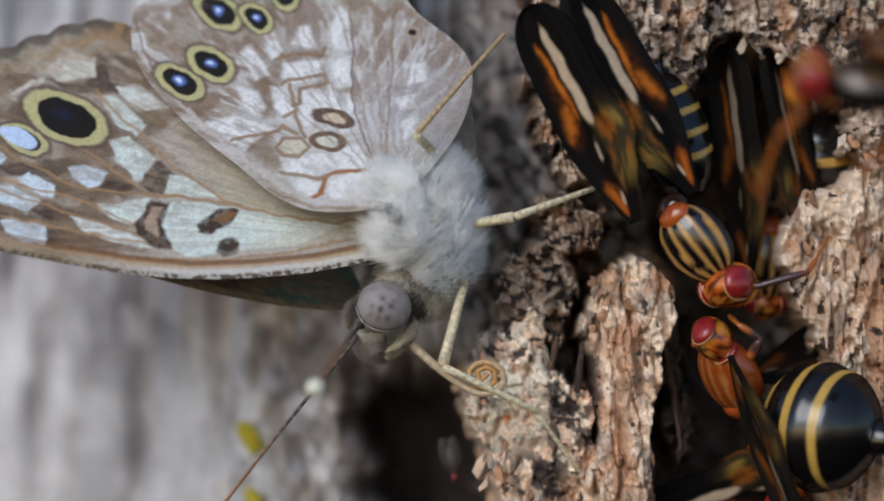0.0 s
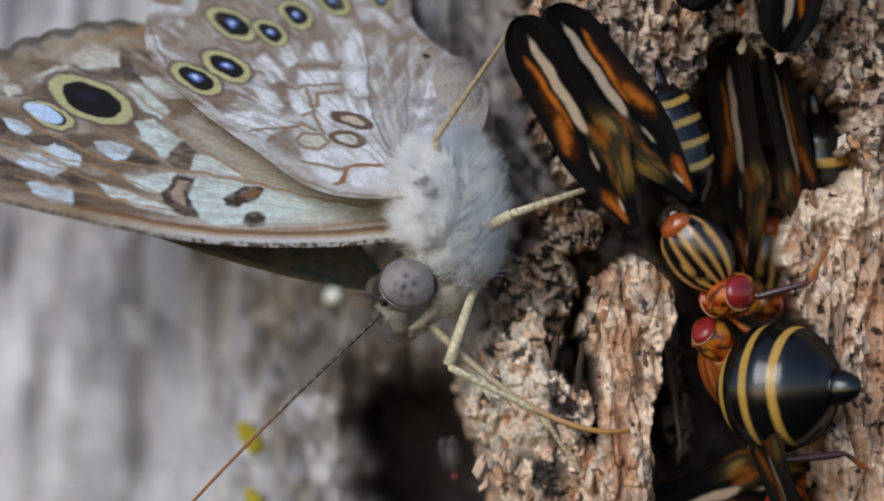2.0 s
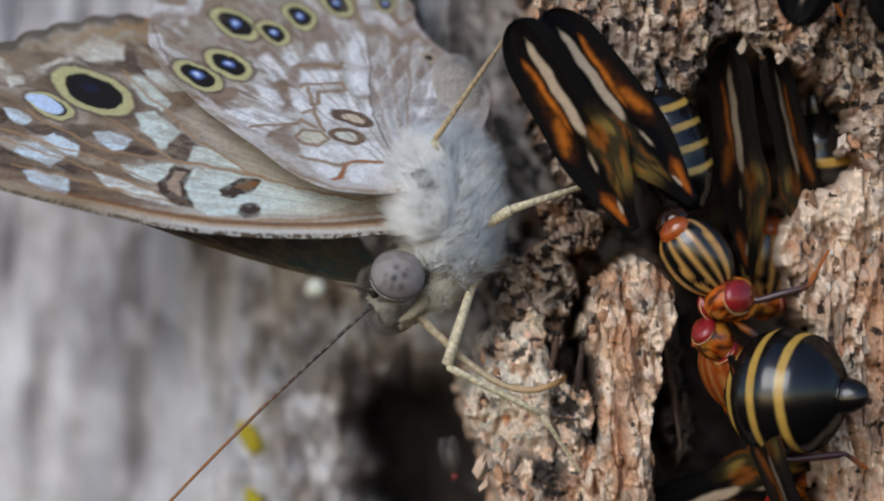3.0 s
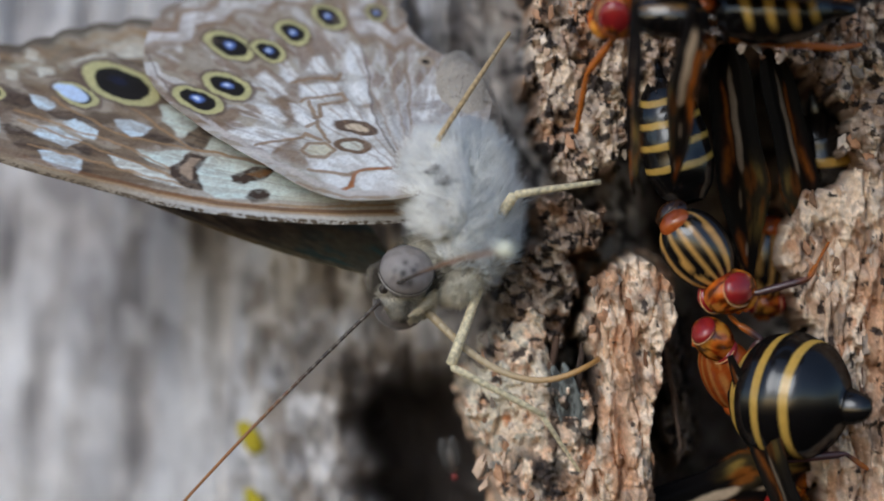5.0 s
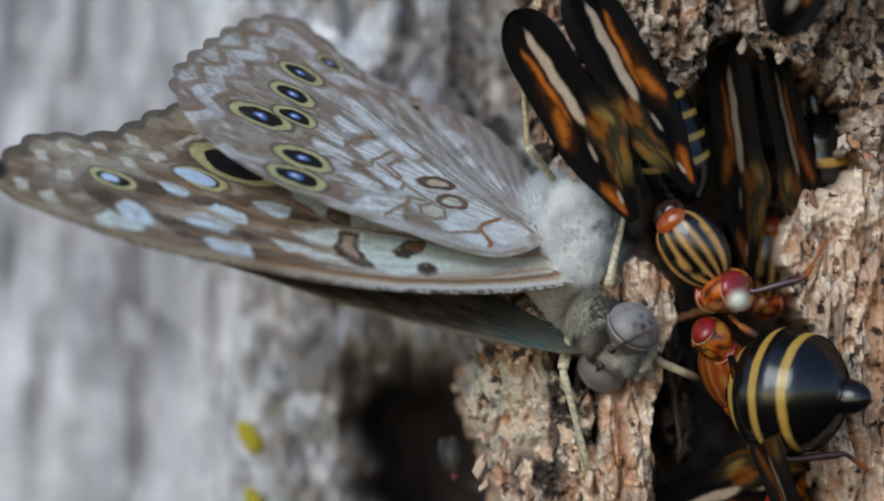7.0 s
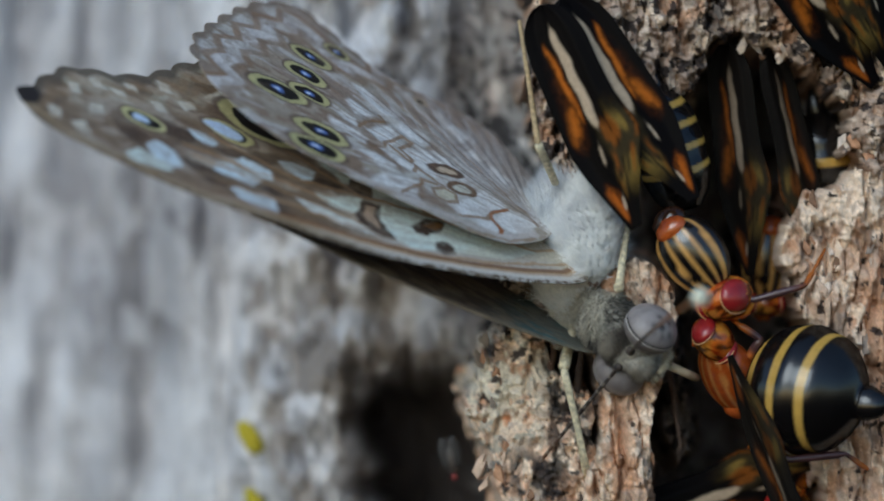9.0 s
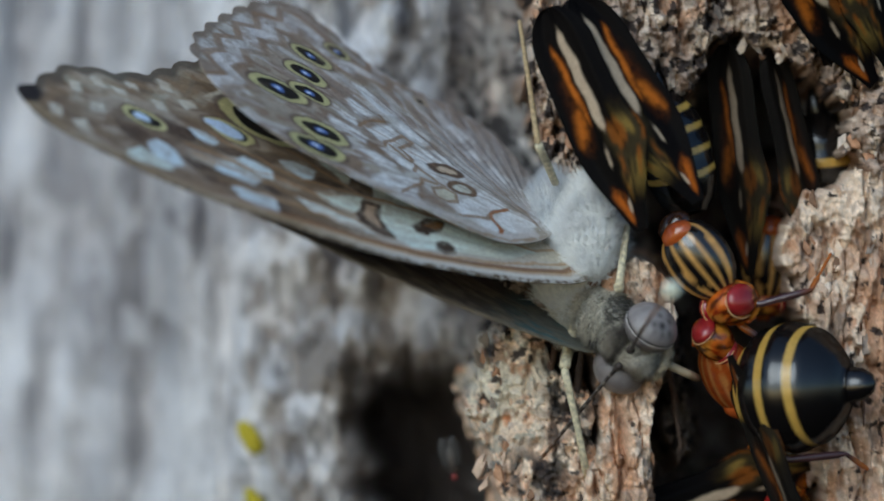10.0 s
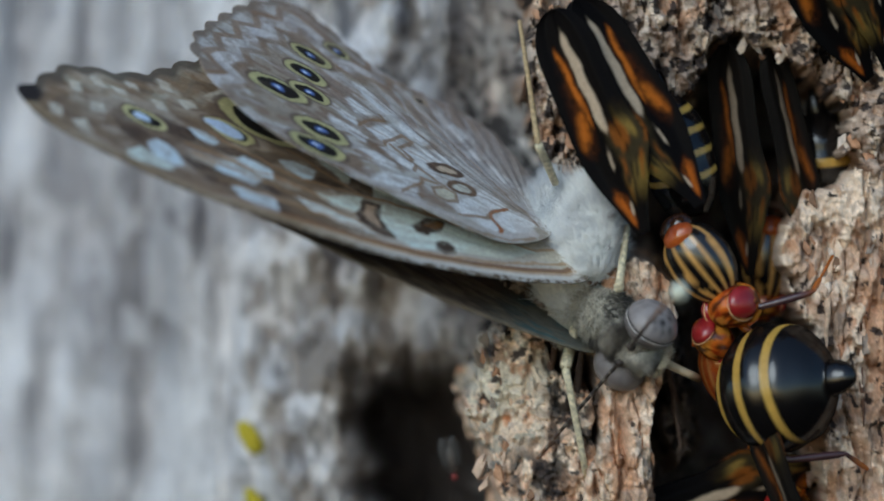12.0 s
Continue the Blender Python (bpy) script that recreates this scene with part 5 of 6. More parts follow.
    k = fbm(v[:, 1] * 1500 + v[:, 0] * 700, v[:, 2] * 1500 - v[:, 0] * 1300, 3, 330)[:, None]
    c = lin(132, 44, 12)[None] + (lin(208, 108, 30) - lin(132, 44, 12))[None] * ramp(0.35, 0.65, k)
    dots = ramp(0.54, 0.62, fbm(v[:, 0] * 2600 + v[:, 1] * 900, v[:, 2] * 2600 + v[:, 1] * 1800, 3, 334))[:, None]
    gold = ramp(0.56, 0.66, fbm(v[:, 1] * 1700 + 9, v[:, 2] * 1500 - v[:, 0] * 900, 3, 335))[:, None]
    c = c * (1 - 0.8 * gold) + lin(206, 140, 50) * 0.8 * gold
    c = c * (1 - 0.85 * dots) + lin(36, 16, 10) * 0.85 * dots
    P["head"] = mesh_part("head", v, f, M_WET, ob, "orange head", c)
    for sgn in (-1, 1):
        v, f = ball((0.00262, sgn * 0.00104, 0.00016), 0.00100, 20, 28, (0.84, 0.52, 0.98))
        k = fbm(v[:, 0] * 2500, v[:, 2] * 1200, 3, 331)[:, None]
        mesh_part("eye", v, f, M_FLYEYE, P["head"], "dark red eye", lin(158, 36, 32)[None] * (1 - k) + lin(108, 26, 34)[None] * k)
        t = np.linspace(-2.2, 2.2, 20)
        v, f = tube(np.stack([0.0027 + 0.00086 * np.sin(t), np.full(20, sgn * 0.00096), 0.00016 + 0.00100 * np.cos(t)], 1), np.full(20, 0.00004), 6)
        mesh_part("eye_rim", v, f, M_GLOSS, P["head"], "pale rim of the eye", np.ones((len(v), 1)) * lin(206, 160, 110)[None])
        v, f = tube([(0.0036, sgn * 0.0002, 0.0), (0.0039, sgn * 0.0003, -0.0003), (0.0039, sgn * 0.0003, -0.0009)], (0.00010, 0.00013, 0.00008), 8)
        mesh_part("feeler", v, f, M_GLOSS, P["head"], "", np.ones((len(v), 1)) * F_ORANGE[None])
    v, f = ball((0.0032, 0, -0.0006), 0.00092, 14, 20, (0.85, 1.05, 1.0))
    mesh_part("face", v, f, M_WET, P["head"], "amber face", lin(150, 60, 14)[None] + (lin(226, 150, 50) - lin(150, 60, 14))[None] * ramp(0.35, 0.6, fbm(v[:, 1] * 2200, v[:, 2] * 2200, 3, 333))[:, None])
    for sgn, key in ((1, "wing_a"), (-1, "wing_b")):
        v, f, c = fly_wing_mesh(0.0128, 0.0034, sgn)
        P[key] = mesh_part("wing", v, f, M_FLYWING, ob, "black wing with amber and cream streaks", c, m=pose(-0.0005, sgn * 0.0011, 0.0012, 0, 0, 180 - sgn * 12))
        so = P[key].modifiers.new("thickness", "SOLIDIFY")
        so.thickness = 0.00003
    return ob, P


def darken_wing(ob, k, label="smoke-brown wing"):
    """Darkens a wing's pigment, for smoke-brown wings and for shade painted in."""
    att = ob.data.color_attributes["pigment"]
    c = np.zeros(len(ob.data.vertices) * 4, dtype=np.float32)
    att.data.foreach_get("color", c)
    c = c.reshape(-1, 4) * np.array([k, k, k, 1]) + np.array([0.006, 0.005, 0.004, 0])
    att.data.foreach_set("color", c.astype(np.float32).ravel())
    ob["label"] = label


def bend(P, m, base, way, back):
    """Set the abdomen of a fly that stands at m to start at base and point along way, its upper side towards back."""
    turn = m.inverted() @ set_at(base, -Vector(way), back) @ Matrix.Translation((0.0026, 0, 0))
    P["abdomen"].matrix_basis = turn
    P["tail"].matrix_basis = turn


def fly_leg(ob, m, points, dark=0.45):
    """A jointed leg along world points, as a part of a fly that stands at pose m."""
    inv = m.inverted()
    p = [np.array(inv @ Vector(q)) for q in points]
    pts, rad = [], []
    for i in range(len(p) - 1):
        for s in np.linspace(0, 1, 8, endpoint=i == len(p) - 2):
            pts.append(p[i] * (1 - s) + p[i + 1] * s)
            rad.append((0.00022 - 0.00005 * i) * (1.0 + 0.25 * math.sin(s * math.pi)))
    v, f = tube(pts, rad, 9)
    t = np.repeat(np.linspace(0, 1, len(pts)), 9)
    k = (ramp(0.08, 0.2, t) * (1 - ramp(dark, dark + 0.15, t)))[:, None]
    return mesh_part("leg", v, f, M_GLOSS, ob, "orange leg", lin(170, 96, 38)[None] * (1 - k) + lin(70, 48, 50)[None] * k)


def wing_to(root, tip, normal=(0, -1, 0)):
    """World pose of a fly's wing from its root to its tip."""
    return set_at(root, Vector(tip) - Vector(root), normal)


FLY_A = set_at(at(1246, 448, 0.2), (0.60, -0.06, -0.80), (-0.30, -0.95, 0.0))
fly_a, PA = fly("glossy black fly with striped thorax, amber-streaked wings, head down", 0.0019, 0.0068, (0.26, 0.44, 0.62, 0.80), 0.027)
fly_a.matrix_world = FLY_A
bend(PA, FLY_A, at(1232, 358, 2.2), (-0.24, 0.10, 0.95), (-0.1, -1, 0))
fly_leg(fly_a, FLY_A, [at(1290, 500, 0.5), at(1345, 520, -0.6), at(1435, 495, -0.8), at(1452, 470, 0), at(1478, 430, 1.2)])

PA["head"].matrix_basis = pose(0.0024, 0, 0, 0, 0, 0) @ pose(-0.0001, 0, 0, 38, 5, -14) @ Matrix.Scale(1.04, 4) @ pose(-0.0024, 0, 0)
FLY_B = set_at(at(1298, 660, 2.4), (-0.42, -0.35, 0.78), (-0.75, -0.62, -0.10))
fly_b, PB = fly("glossy black fly with a swollen yellow-banded abdomen", 0.0035, 0.0066, (0.12, 0.38, 0.63), 0.036, ground=lin(138, 62, 20), plump=0.85, stripes=0.45)
fly_b.matrix_world = FLY_B
darken_wing(PB["wing_a"], 0.3)
darken_wing(PB["wing_b"], 0.3)
PB["head"].matrix_basis = FLY_B.inverted() @ set_at(at(1270, 602, 1.0), (-0.75, 0.35, -0.55), (0.04, -0.755, -0.535)) @ Matrix.Scale(0.9, 4) @ pose(-0.0026, 0, 0)
fly_leg(fly_b, FLY_B, [at(1330, 640, 1.5), at(1352, 602, 0.9), at(1312, 576, 0.9), at(1298, 562, 1.6)])
fly_leg(fly_b, FLY_B, [at(1330, 790, 0.5), at(1400, 815, -0.3), at(1500, 805, 0), at(1545, 835, 1.8)], 0.72)

FLY_C = set_at(at(1384, 470, 8.0), (-0.05, 0.05, -1.0), (0.15, -1.0, 0.0))
fly_c, PC = fly("black fly half hidden in a bark crevice, wings folded", 0.0019, 0.0052, (0.46,), 0.045, plump=0.4)
PC["tail"].scale = (0.7, 0.7, 0.7)
# the crevice's shade on these wings is painted into their pigment
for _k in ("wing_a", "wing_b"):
    darken_wing(PC[_k], 0.5, "shade-darkened black wing with amber and cream streaks")
fly_c.matrix_world = FLY_C
PC["head"].matrix_basis = pose(0.0018, 0, 0) @ Matrix.Scale(0.75, 4) @ pose(-0.0022, 0, 0)
bend(PC, FLY_C, at(1496, 362, 8.2), (-0.12, -0.04, 1), (0.2, -1, 0))

FLY_D = set_at(at(1530, 190, -7), (-1, 0, 0.1), (0, -0.5, 0.85))
fly_d, PD = fly("black and yellow fly with orange head, walking over the others", 0.0019, 0.0060, stripes=0.25)
fly_d.matrix_world = FLY_D
for _s, _k in ((1, "wing_a"), (-1, "wing_b")):
    PD[_k].matrix_basis = pose(0.0010, _s * 0.0006, 0.0022 + 0.0001 * _s, 0, -3, 180 - _s * 10)
for q in ([(1180, 40), (1130, 60), (1085, 130), (1070, 240)], [(1290, 50), (1300, 70), (1250, 150), (1235, 180)], [(1330, 50), (1450, 60), (1520, 65), (1560, 60)]):
    fly_leg(fly_d, set_at(at(1215, 10, -4), (-1, 0, -0.05), (0, -0.35, 0.93)), [at(h, v, -4.4 + 0.8 * i) for i, (h, v) in enumerate(q)], 0.02)

FLY_E = set_at(at(1385, 1000, 5.0), (0.35, 0.0, 0.9), (0.1, -1.0, 0.2))
fly_e, PE = fly("dark fly low on the bark, wings spread", 0.0018, 0.0060)
fly_e.matrix_world = FLY_E


def gnat(m):
    """A tiny grey fly with a red head."""
    ob = thing("gnat", "tiny grey fly with a red head on dark bark", "fly", m)
    v, f = egg(-0.0014, 0.0006, 0.0005, 12, 0.5, 14)
    mesh_part("body", v, f, M_SKIN, ob, "", np.ones((len(v), 1)) * lin(80, 74, 70)[None])
    v, f = ball((0.0008, 0, 0), 0.00022, 10, 14)
    mesh_part("head", v, f, M_SKIN, ob, "red head", np.ones((len(v), 1)) * lin(112, 38, 36)[None])
    for sgn in (-1, 1):
        v, f = ball((-0.0006, sgn * 0.0003, 0.0004), 0.0009, 10, 14, (1.0, 0.35, 0.06))
        mesh_part("wing", v, f, M_SKIN, ob, "", np.ones((len(v), 1)) * lin(34, 32, 32)[None])
    return ob


gnat(set_at(at(802, 838, 9), (0.2, 0, -1), (0, -1, 0)))


def grey_fly():
    """A narrow grey fly with long folded wings and a red eye."""
    ob = thing("fly", "narrow grey fly with long folded wings and red eyes", "fly", group="flies on the bark")
    v, f = egg(-0.0030, 0.0012, 0.0009, 20, 0.5, 20, 0.8)
    k = fbm(v[:, 0] * 1500, v[:, 1] * 3000, 3, 350)[:, None]
    mesh_part("body", v, f, M_SKIN, ob, "grey body", lin(52, 52, 54)[None] * (1 - k) + lin(110, 112, 114)[None] * k)
    v, f = ball((0.0015, 0, 0), 0.0005, 14, 18, (0.8, 1.1, 0.9))
    hd = mesh_part("head", v, f, M_SKIN, ob, "", np.ones((len(v), 1)) * lin(150, 96, 80)[None])
    for sgn in (-1, 1):
        v, f = ball((0.0016, sgn * 0.00034, 0.00018), 0.00034, 12, 16)
        mesh_part("eye", v, f, M_FLYEYE, hd, "red eye", np.ones((len(v), 1)) * lin(168, 44, 34)[None])
        v, f = ball((-0.0016, sgn * 0.00030, 0.00085 + 0.00004 * sgn), 0.0023, 40, 26, (1.0, 0.19, 0.03))
        k = (ramp(0.40, 0.62, fbm(v[:, 0] * 3500, v[:, 1] * 7000, 3, 351)))[:, None]
        mesh_part("wing", v, f, M_SKIN, ob, "mottled grey wing", lin(44, 46, 46)[None] * (1 - k) + lin(112, 118, 116)[None] * k)
        for x in (0.0006, -0.0002, -0.0010):
            v, f = tube([(x, sgn * 0.0005, -0.0003), (x + 0.0003, sgn * 0.0014, 0.0), (x - 0.0001, sgn * 0.0020, -0.0010)], (0.00008, 0.00007, 0.00005), 6)
            mesh_part("leg", v, f, M_SKIN, ob, "", np.ones((len(v), 1)) * lin(48, 44, 42)[None])
    return ob


fly_f = grey_fly()
FLYF_ROWS = ((0, 900, 1150, -6, 0.1), (4.2, 900, 1150, -6, 0.1), (4.6, 1018, 800, 3.6, 0.25), (4.8, 1026, 762, 4.4, 0.28), (5.0, 1030, 772, 4.2, 0.28), (5.3, 1044, 860, 3.6, 0.15), (5.5, 1054, 885, 3.4, 0.12), (6.0, 1060, 898, 3.4, 0.12), (6.3, 1066, 1080, 4.0, 0.1), (12, 1066, 1080, 4.0, 0.1))


# ---- what moves ----
HIND_ROWS = ((0, -6.18, -0.55, 3.45, 0.842, 0.446, 0.108, -0.285), (0.5, -5.90, -0.52, 3.68, 0.862, 0.407, 0.114, -0.279), (1, -5.39, -0.44, 3.50, 0.875, 0.390, 0.120, -0.261),
             (1.5, -5.01, -0.43, 3.87, 0.895, 0.344, 0.141, -0.244), (3, -5.13, -0.46, 4.20, 0.899, 0.321, 0.139, -0.262), (5.0, -4.62, -0.51, 3.73, 0.908, 0.325, 0.098, -0.243),
             (6.1, -4.44, -0.46, 3.81, 0.915, 0.310, 0.101, -0.235), (6.2, -2.95, -0.38, 2.49, 0.923, 0.349, 0.090, -0.138), (6.3, -0.07, -0.27, 1.37, 0.928, 0.352, 0.122, 0.014),
             (6.5, 1.41, -0.43, 1.22, 0.927, 0.319, 0.165, 0.112), (7, 2.39, -0.51, 0.76, 0.928, 0.302, 0.157, 0.151), (9, 2.92, -0.59, 1.42, 0.925, 0.262, 0.207, 0.182))
FORE_ROWS = ((0, -2.83, 1.99, 0.21, 0.883, 0.436, 0.120, -0.121), (0.5, -2.53, 1.97, 0.43, 0.885, 0.432, 0.117, -0.128), (1, -1.84, 2.04, 0.34, 0.906, 0.390, 0.125, -0.110),
             (1.5, -1.42, 2.14, 0.94, 0.920, 0.353, 0.140, -0.095), (3, -1.74, 2.03, 1.45, 0.920, 0.342, 0.135, -0.132), (5.0, -1.24, 2.03, 1.88, 0.924, 0.304, 0.124, -0.196),
             (6.1, -1.27, 1.91, 1.67, 0.923, 0.305, 0.149, -0.184), (6.2, 0.57, 1.92, 0.18, 0.938, 0.297, 0.117, -0.134), (6.3, 3.77, 1.58, -0.84, 0.939, 0.315, 0.129, -0.037),
             (6.5, 6.02, 1.88, -1.08, 0.949, 0.277, 0.146, -0.031), (7, 7.05, 1.97, -1.44, 0.949, 0.279, 0.146, -0.004), (9, 7.63, 1.95, -1.44, 0.946, 0.248, 0.210, 0.006))
HIND_LATE = ((9.5, 2.99, -0.63, 1.48, 0.925, 0.259, 0.210, 0.182), (10, 2.92, -0.60, 1.43, 0.925, 0.262, 0.208, 0.182), (10.5, 2.92, -0.60, 1.44, 0.925, 0.262, 0.208, 0.182), (11, 3.03, -0.61, 1.56, 0.927, 0.259, 0.215, 0.166),
             (11.5, 3.02, -0.61, 1.55, 0.927, 0.259, 0.215, 0.167), (12, 2.91, -0.60, 1.45, 0.924, 0.262, 0.209, 0.183))
FORE_LATE = ((9.5, 7.64, 1.95, -1.44, 0.942, 0.253, 0.218, 0.010), (10, 7.63, 1.97, -1.43, 0.945, 0.249, 0.212, 0.008), (10.5, 7.63, 1.97, -1.43, 0.944, 0.250, 0.213, 0.008), (11, 7.65, 2.00, -1.31, 0.941, 0.254, 0.223, 0.015),
             (11.5, 7.65, 2.00, -1.32, 0.941, 0.254, 0.222, 0.015), (12, 7.63, 1.99, -1.42, 0.945, 0.249, 0.212, 0.008))


def follow(rows, t):
    """Values of a table of (time, ...) rows at t."""
    ts = [r[0] for r in rows]
    return np.array([np.interp(t, ts, [r[i] for r in rows]) for i in range(1, len(rows[0]))])


def from_row(r):
    from_q = Matrix.LocRotScale(Vector(r[:3]) * 0.001, Quaternion(r[3:7]).normalized(), None)
    return from_q


THORAX = ((0, 758, 385, 2), (0.5, 768, 384, 2), (1, 790, 388, 2), (1.5, 800, 372, 2), (2.5, 796, 367, 2), (3, 793, 360, 2), (5, 822, 352, 2), (6, 815, 350, 2), (6.1, 822, 350, 2), (6.2, 860, 395, 2.2), (6.3, 935, 420, 3.2),
          (6.4, 968, 425, 3.6), (6.5, 978, 428, 4), (7, 1008, 440, 4), (9, 1020, 428, 4), (12, 1020, 427, 4))
HEAD = ((0, 674, 542, 0), (0.5, 684, 534, 0), (1, 715, 534, 0), (1.5, 723, 510, 0), (2, 715, 502, 0), (2.5, 704, 496, 0), (3, 698, 487, 0), (5, 714, 479, 0), (6, 701, 469, 0), (6.1, 735, 475, 4),
        (6.2, 845, 520, 10), (6.3, 990, 555, 16), (6.4, 1043, 565, 20), (6.5, 1062, 573, 26), (7, 1115, 578, 32), (9, 1146, 580, 36), (12, 1147, 572, 36))
ANT_A = ((0, -230, 300, 20), (1.5, -320, 334, 20), (3, -350, 349, 20), (6.0, -340, 364, 20), (6.1, -300, 364, 20), (6.2, -145, 265, 120), (6.4, -70, 200, 250), (7, -110, 240, 250), (9, -180, 249, 160), (12, -185, 249, 160))
CLUB = ((0, 560, 688), (0.2, 555, 659), (0.4, 550, 649), (0.6, 542, 636), (1.0, 594, 620), (1.3, 602, 553), (1.6, 600, 536), (2.0, 592, 527), (2.8, 574, 519), (3.2, 548, 506), (4.8, 620, 472), (4.9, 730, 455), (5.0, 893, 445), (5.2, 1053, 501),
        (5.4, 983, 480), (5.6, 915, 452), (5.8, 931, 441), (6.0, 905, 431), (6.1, 931, 423), (6.2, 1130, 475), (6.4, 1340, 520), (6.6, 1351, 540), (7.0, 1307, 535), (7.2, 1284, 525), (9.0, 1240, 530), (9.5, 1200, 522), (10, 1190, 517), (12, 1203, 520))


def club_way(t, base, reach=0.01432):
    """The direction from the antenna's base to its club, which stands out towards the open side."""
    h, v = follow(CLUB, t)
    eye = Vector((0, -0.2, 0))
    ray = (at(h, v) - eye).normalized()
    b = base - eye
    k = b.dot(ray)
    return (eye + ray * (k - math.sqrt(max(reach ** 2 - (b - ray * k).length_squared, 1e-9))) - base).normalized()


TONGUES = (
    (0.0, ((728, 612), (790, 665), (850, 705), (895, 690), (893, 655), (858, 640), (830, 655), (836, 684), (868, 692), (884, 668), (866, 650), (844, 660), (848, 676), (862, 674), (864, 664), (856, 662))),
    (0.5, ((738, 602), (850, 686), (905, 706), (950, 690), (962, 650), (935, 612), (890, 608), (858, 630), (868, 655))),
    (1.0, ((772, 600), (870, 660), (960, 697), (1030, 690), (1055, 640), (1035, 590), (975, 555))),
    (1.5, ((778, 578), (880, 635), (960, 670), (1020, 675), (1052, 640), (1045, 580), (1015, 535))),
    (2.0, ((760, 575), (850, 660), (950, 730), (1040, 765), (1110, 768), (1150, 760, 3))),
    (2.5, ((750, 570), (830, 650), (910, 705), (980, 718), (1068, 702), (1080, 695, 4))),
    (3.0, ((742, 562), (850, 665), (930, 700), (1000, 678), (1010, 670, 8))),
    (5.0, ((756, 552), (840, 635), (920, 675), (990, 676), (1060, 642), (1066, 636, 4))),
    (6.0, ((748, 548), (840, 630), (920, 672), (990, 674), (1058, 644), (1066, 636, 4))),
    (6.1, ((785, 550), (900, 605), (1050, 668), (1240, 730))),
    (6.2, ((910, 595), (1060, 642), (1260, 708), (1262, 708, 5))),
    (6.4, ((1085, 630), (1250, 692), (1252, 692, 10))),
    (7.0, ((1165, 640), (1245, 675), (1248, 676, 13))),
    (12.0, ((1178, 643), (1248, 676), (1250, 676, 13))))


def tongue_points(t):
    """Joints of the tongue at t, evenly spaced along a curve."""

    def even(pts):
        p = np.array([np.array(at(q[0], q[1], q[2] if len(q) > 2 else 1.4 - 0.8 * min(1, i / 3))) for i, q in enumerate(pts)])
        for _ in range(2):
            p = np.concatenate([p[:1], np.stack([p[:-1] * 0.75 + p[1:] * 0.25, p[:-1] * 0.25 + p[1:] * 0.75], 1).reshape(-1, 3), p[-1:]])
        s = np.concatenate([[0], np.cumsum(np.linalg.norm(np.diff(p, axis=0), axis=1))])
        want = np.arange(TONGUE_N + 1) * TONGUE_L
        out = np.stack([np.interp(want, s, p[:, i]) for i in range(3)], 1)
        over = np.maximum(0, want - s[-1])[:, None]
        d = p[-1] - p[-3]
        return out + over * d / np.linalg.norm(d)

    ts = [k for k, _ in TONGUES]
    i = min(max(int(np.searchsorted(ts, t, "right")) - 1, 0), len(ts) - 2)
    f = min(max((t - ts[i]) / (ts[i + 1] - ts[i]), 0), 1)
    q = even(TONGUES[i][1]) * (1 - f) + even(TONGUES[i + 1][1]) * f
    out = [q[0]]
    for a, b in zip(q[:-1], q[1:]):
        d = b - a
        out.append(out[-1] + d / (np.linalg.norm(d) + 1e-9) * TONGUE_L)
    return out


def body_pose(t):
    h, v, d = follow(THORAX, t)
    q = from_row(follow(HIND_ROWS + HIND_LATE, t)).to_quaternion() @ from_row(follow(HIND_ROWS, 1.5)).to_quaternion().inverted()
    return Matrix.LocRotScale(at(h, v, d), q, None)


def head_pose(t):
    h, v, a = follow(HEAD, t)
    pivot = Matrix.Translation(Vector(NEAR_EYE))
    side, front = Vector((-0.454, 0.600, -0.659)).normalized(), Vector((0.705, -0.215, -0.677))
    front = (front - side * front.dot(side)).normalized()
    late = Matrix((side, front, side.cross(front))).transposed() @ Matrix((SIDE, FRONT, TOP))
    turn = Quaternion().slerp(late.to_quaternion(), a / 36).to_matrix().to_4x4()
    return Matrix.Translation(HEAD0 + at(h, v, -1.7 - 0.02 * a) - at(723, 510)) @ pivot @ turn @ pivot.inverted()


LEG_ROWS = {
    "mid": ((0, 825, 400, 912, 385, 1052, 335), (1.5, 850, 412, 906, 385, 1052, 335), (3, 850, 410, 906, 372, 1050, 325), (5, 872, 408, 912, 346, 1095, 318), (6.1, 885, 405, 912, 340, 1060, 318), (6.2, 920, 410, 938, 398, 1040, 330),
            (6.3, 1010, 470, 1010, 450, 1062, 375), (6.4, 1030, 490, 1025, 478, 1085, 390), (7, 1085, 500, 1080, 500, 1105, 400), (9, 1100, 510, 1097, 510, 1114, 408), (12, 1100, 510, 1097, 510, 1114, 408)),
    "hind": ((0, 790, 290, 738, 240, 925, 22), (1.5, 810, 300, 768, 256, 925, 22), (3, 810, 300, 770, 252, 925, 22), (6.1, 820, 300, 775, 256, 925, 22), (6.2, 870, 320, 812, 262, 910, 90), (6.3, 930, 340, 878, 266, 900, 100),
             (6.4, 960, 330, 905, 265, 905, 100), (7, 985, 320, 935, 262, 920, 30), (9, 990, 330, 953, 258, 923, 25), (12, 990, 330, 953, 258, 923, 25)),
    "front": ((0, 830, 480, 785, 650, 950, 730), (1.5, 855, 480, 796, 650, 960, 735), (3, 850, 470, 792, 650, 960, 735), (6.1, 865, 500, 803, 650, 960, 735), (6.2, 880, 560, 833, 640, 965, 735), (6.3, 960, 600, 930, 640, 985, 735),
              (6.4, 970, 610, 948, 648, 1000, 740), (7, 1010, 610, 998, 655, 1022, 745), (12, 1015, 610, 1003, 652, 1022, 745))}

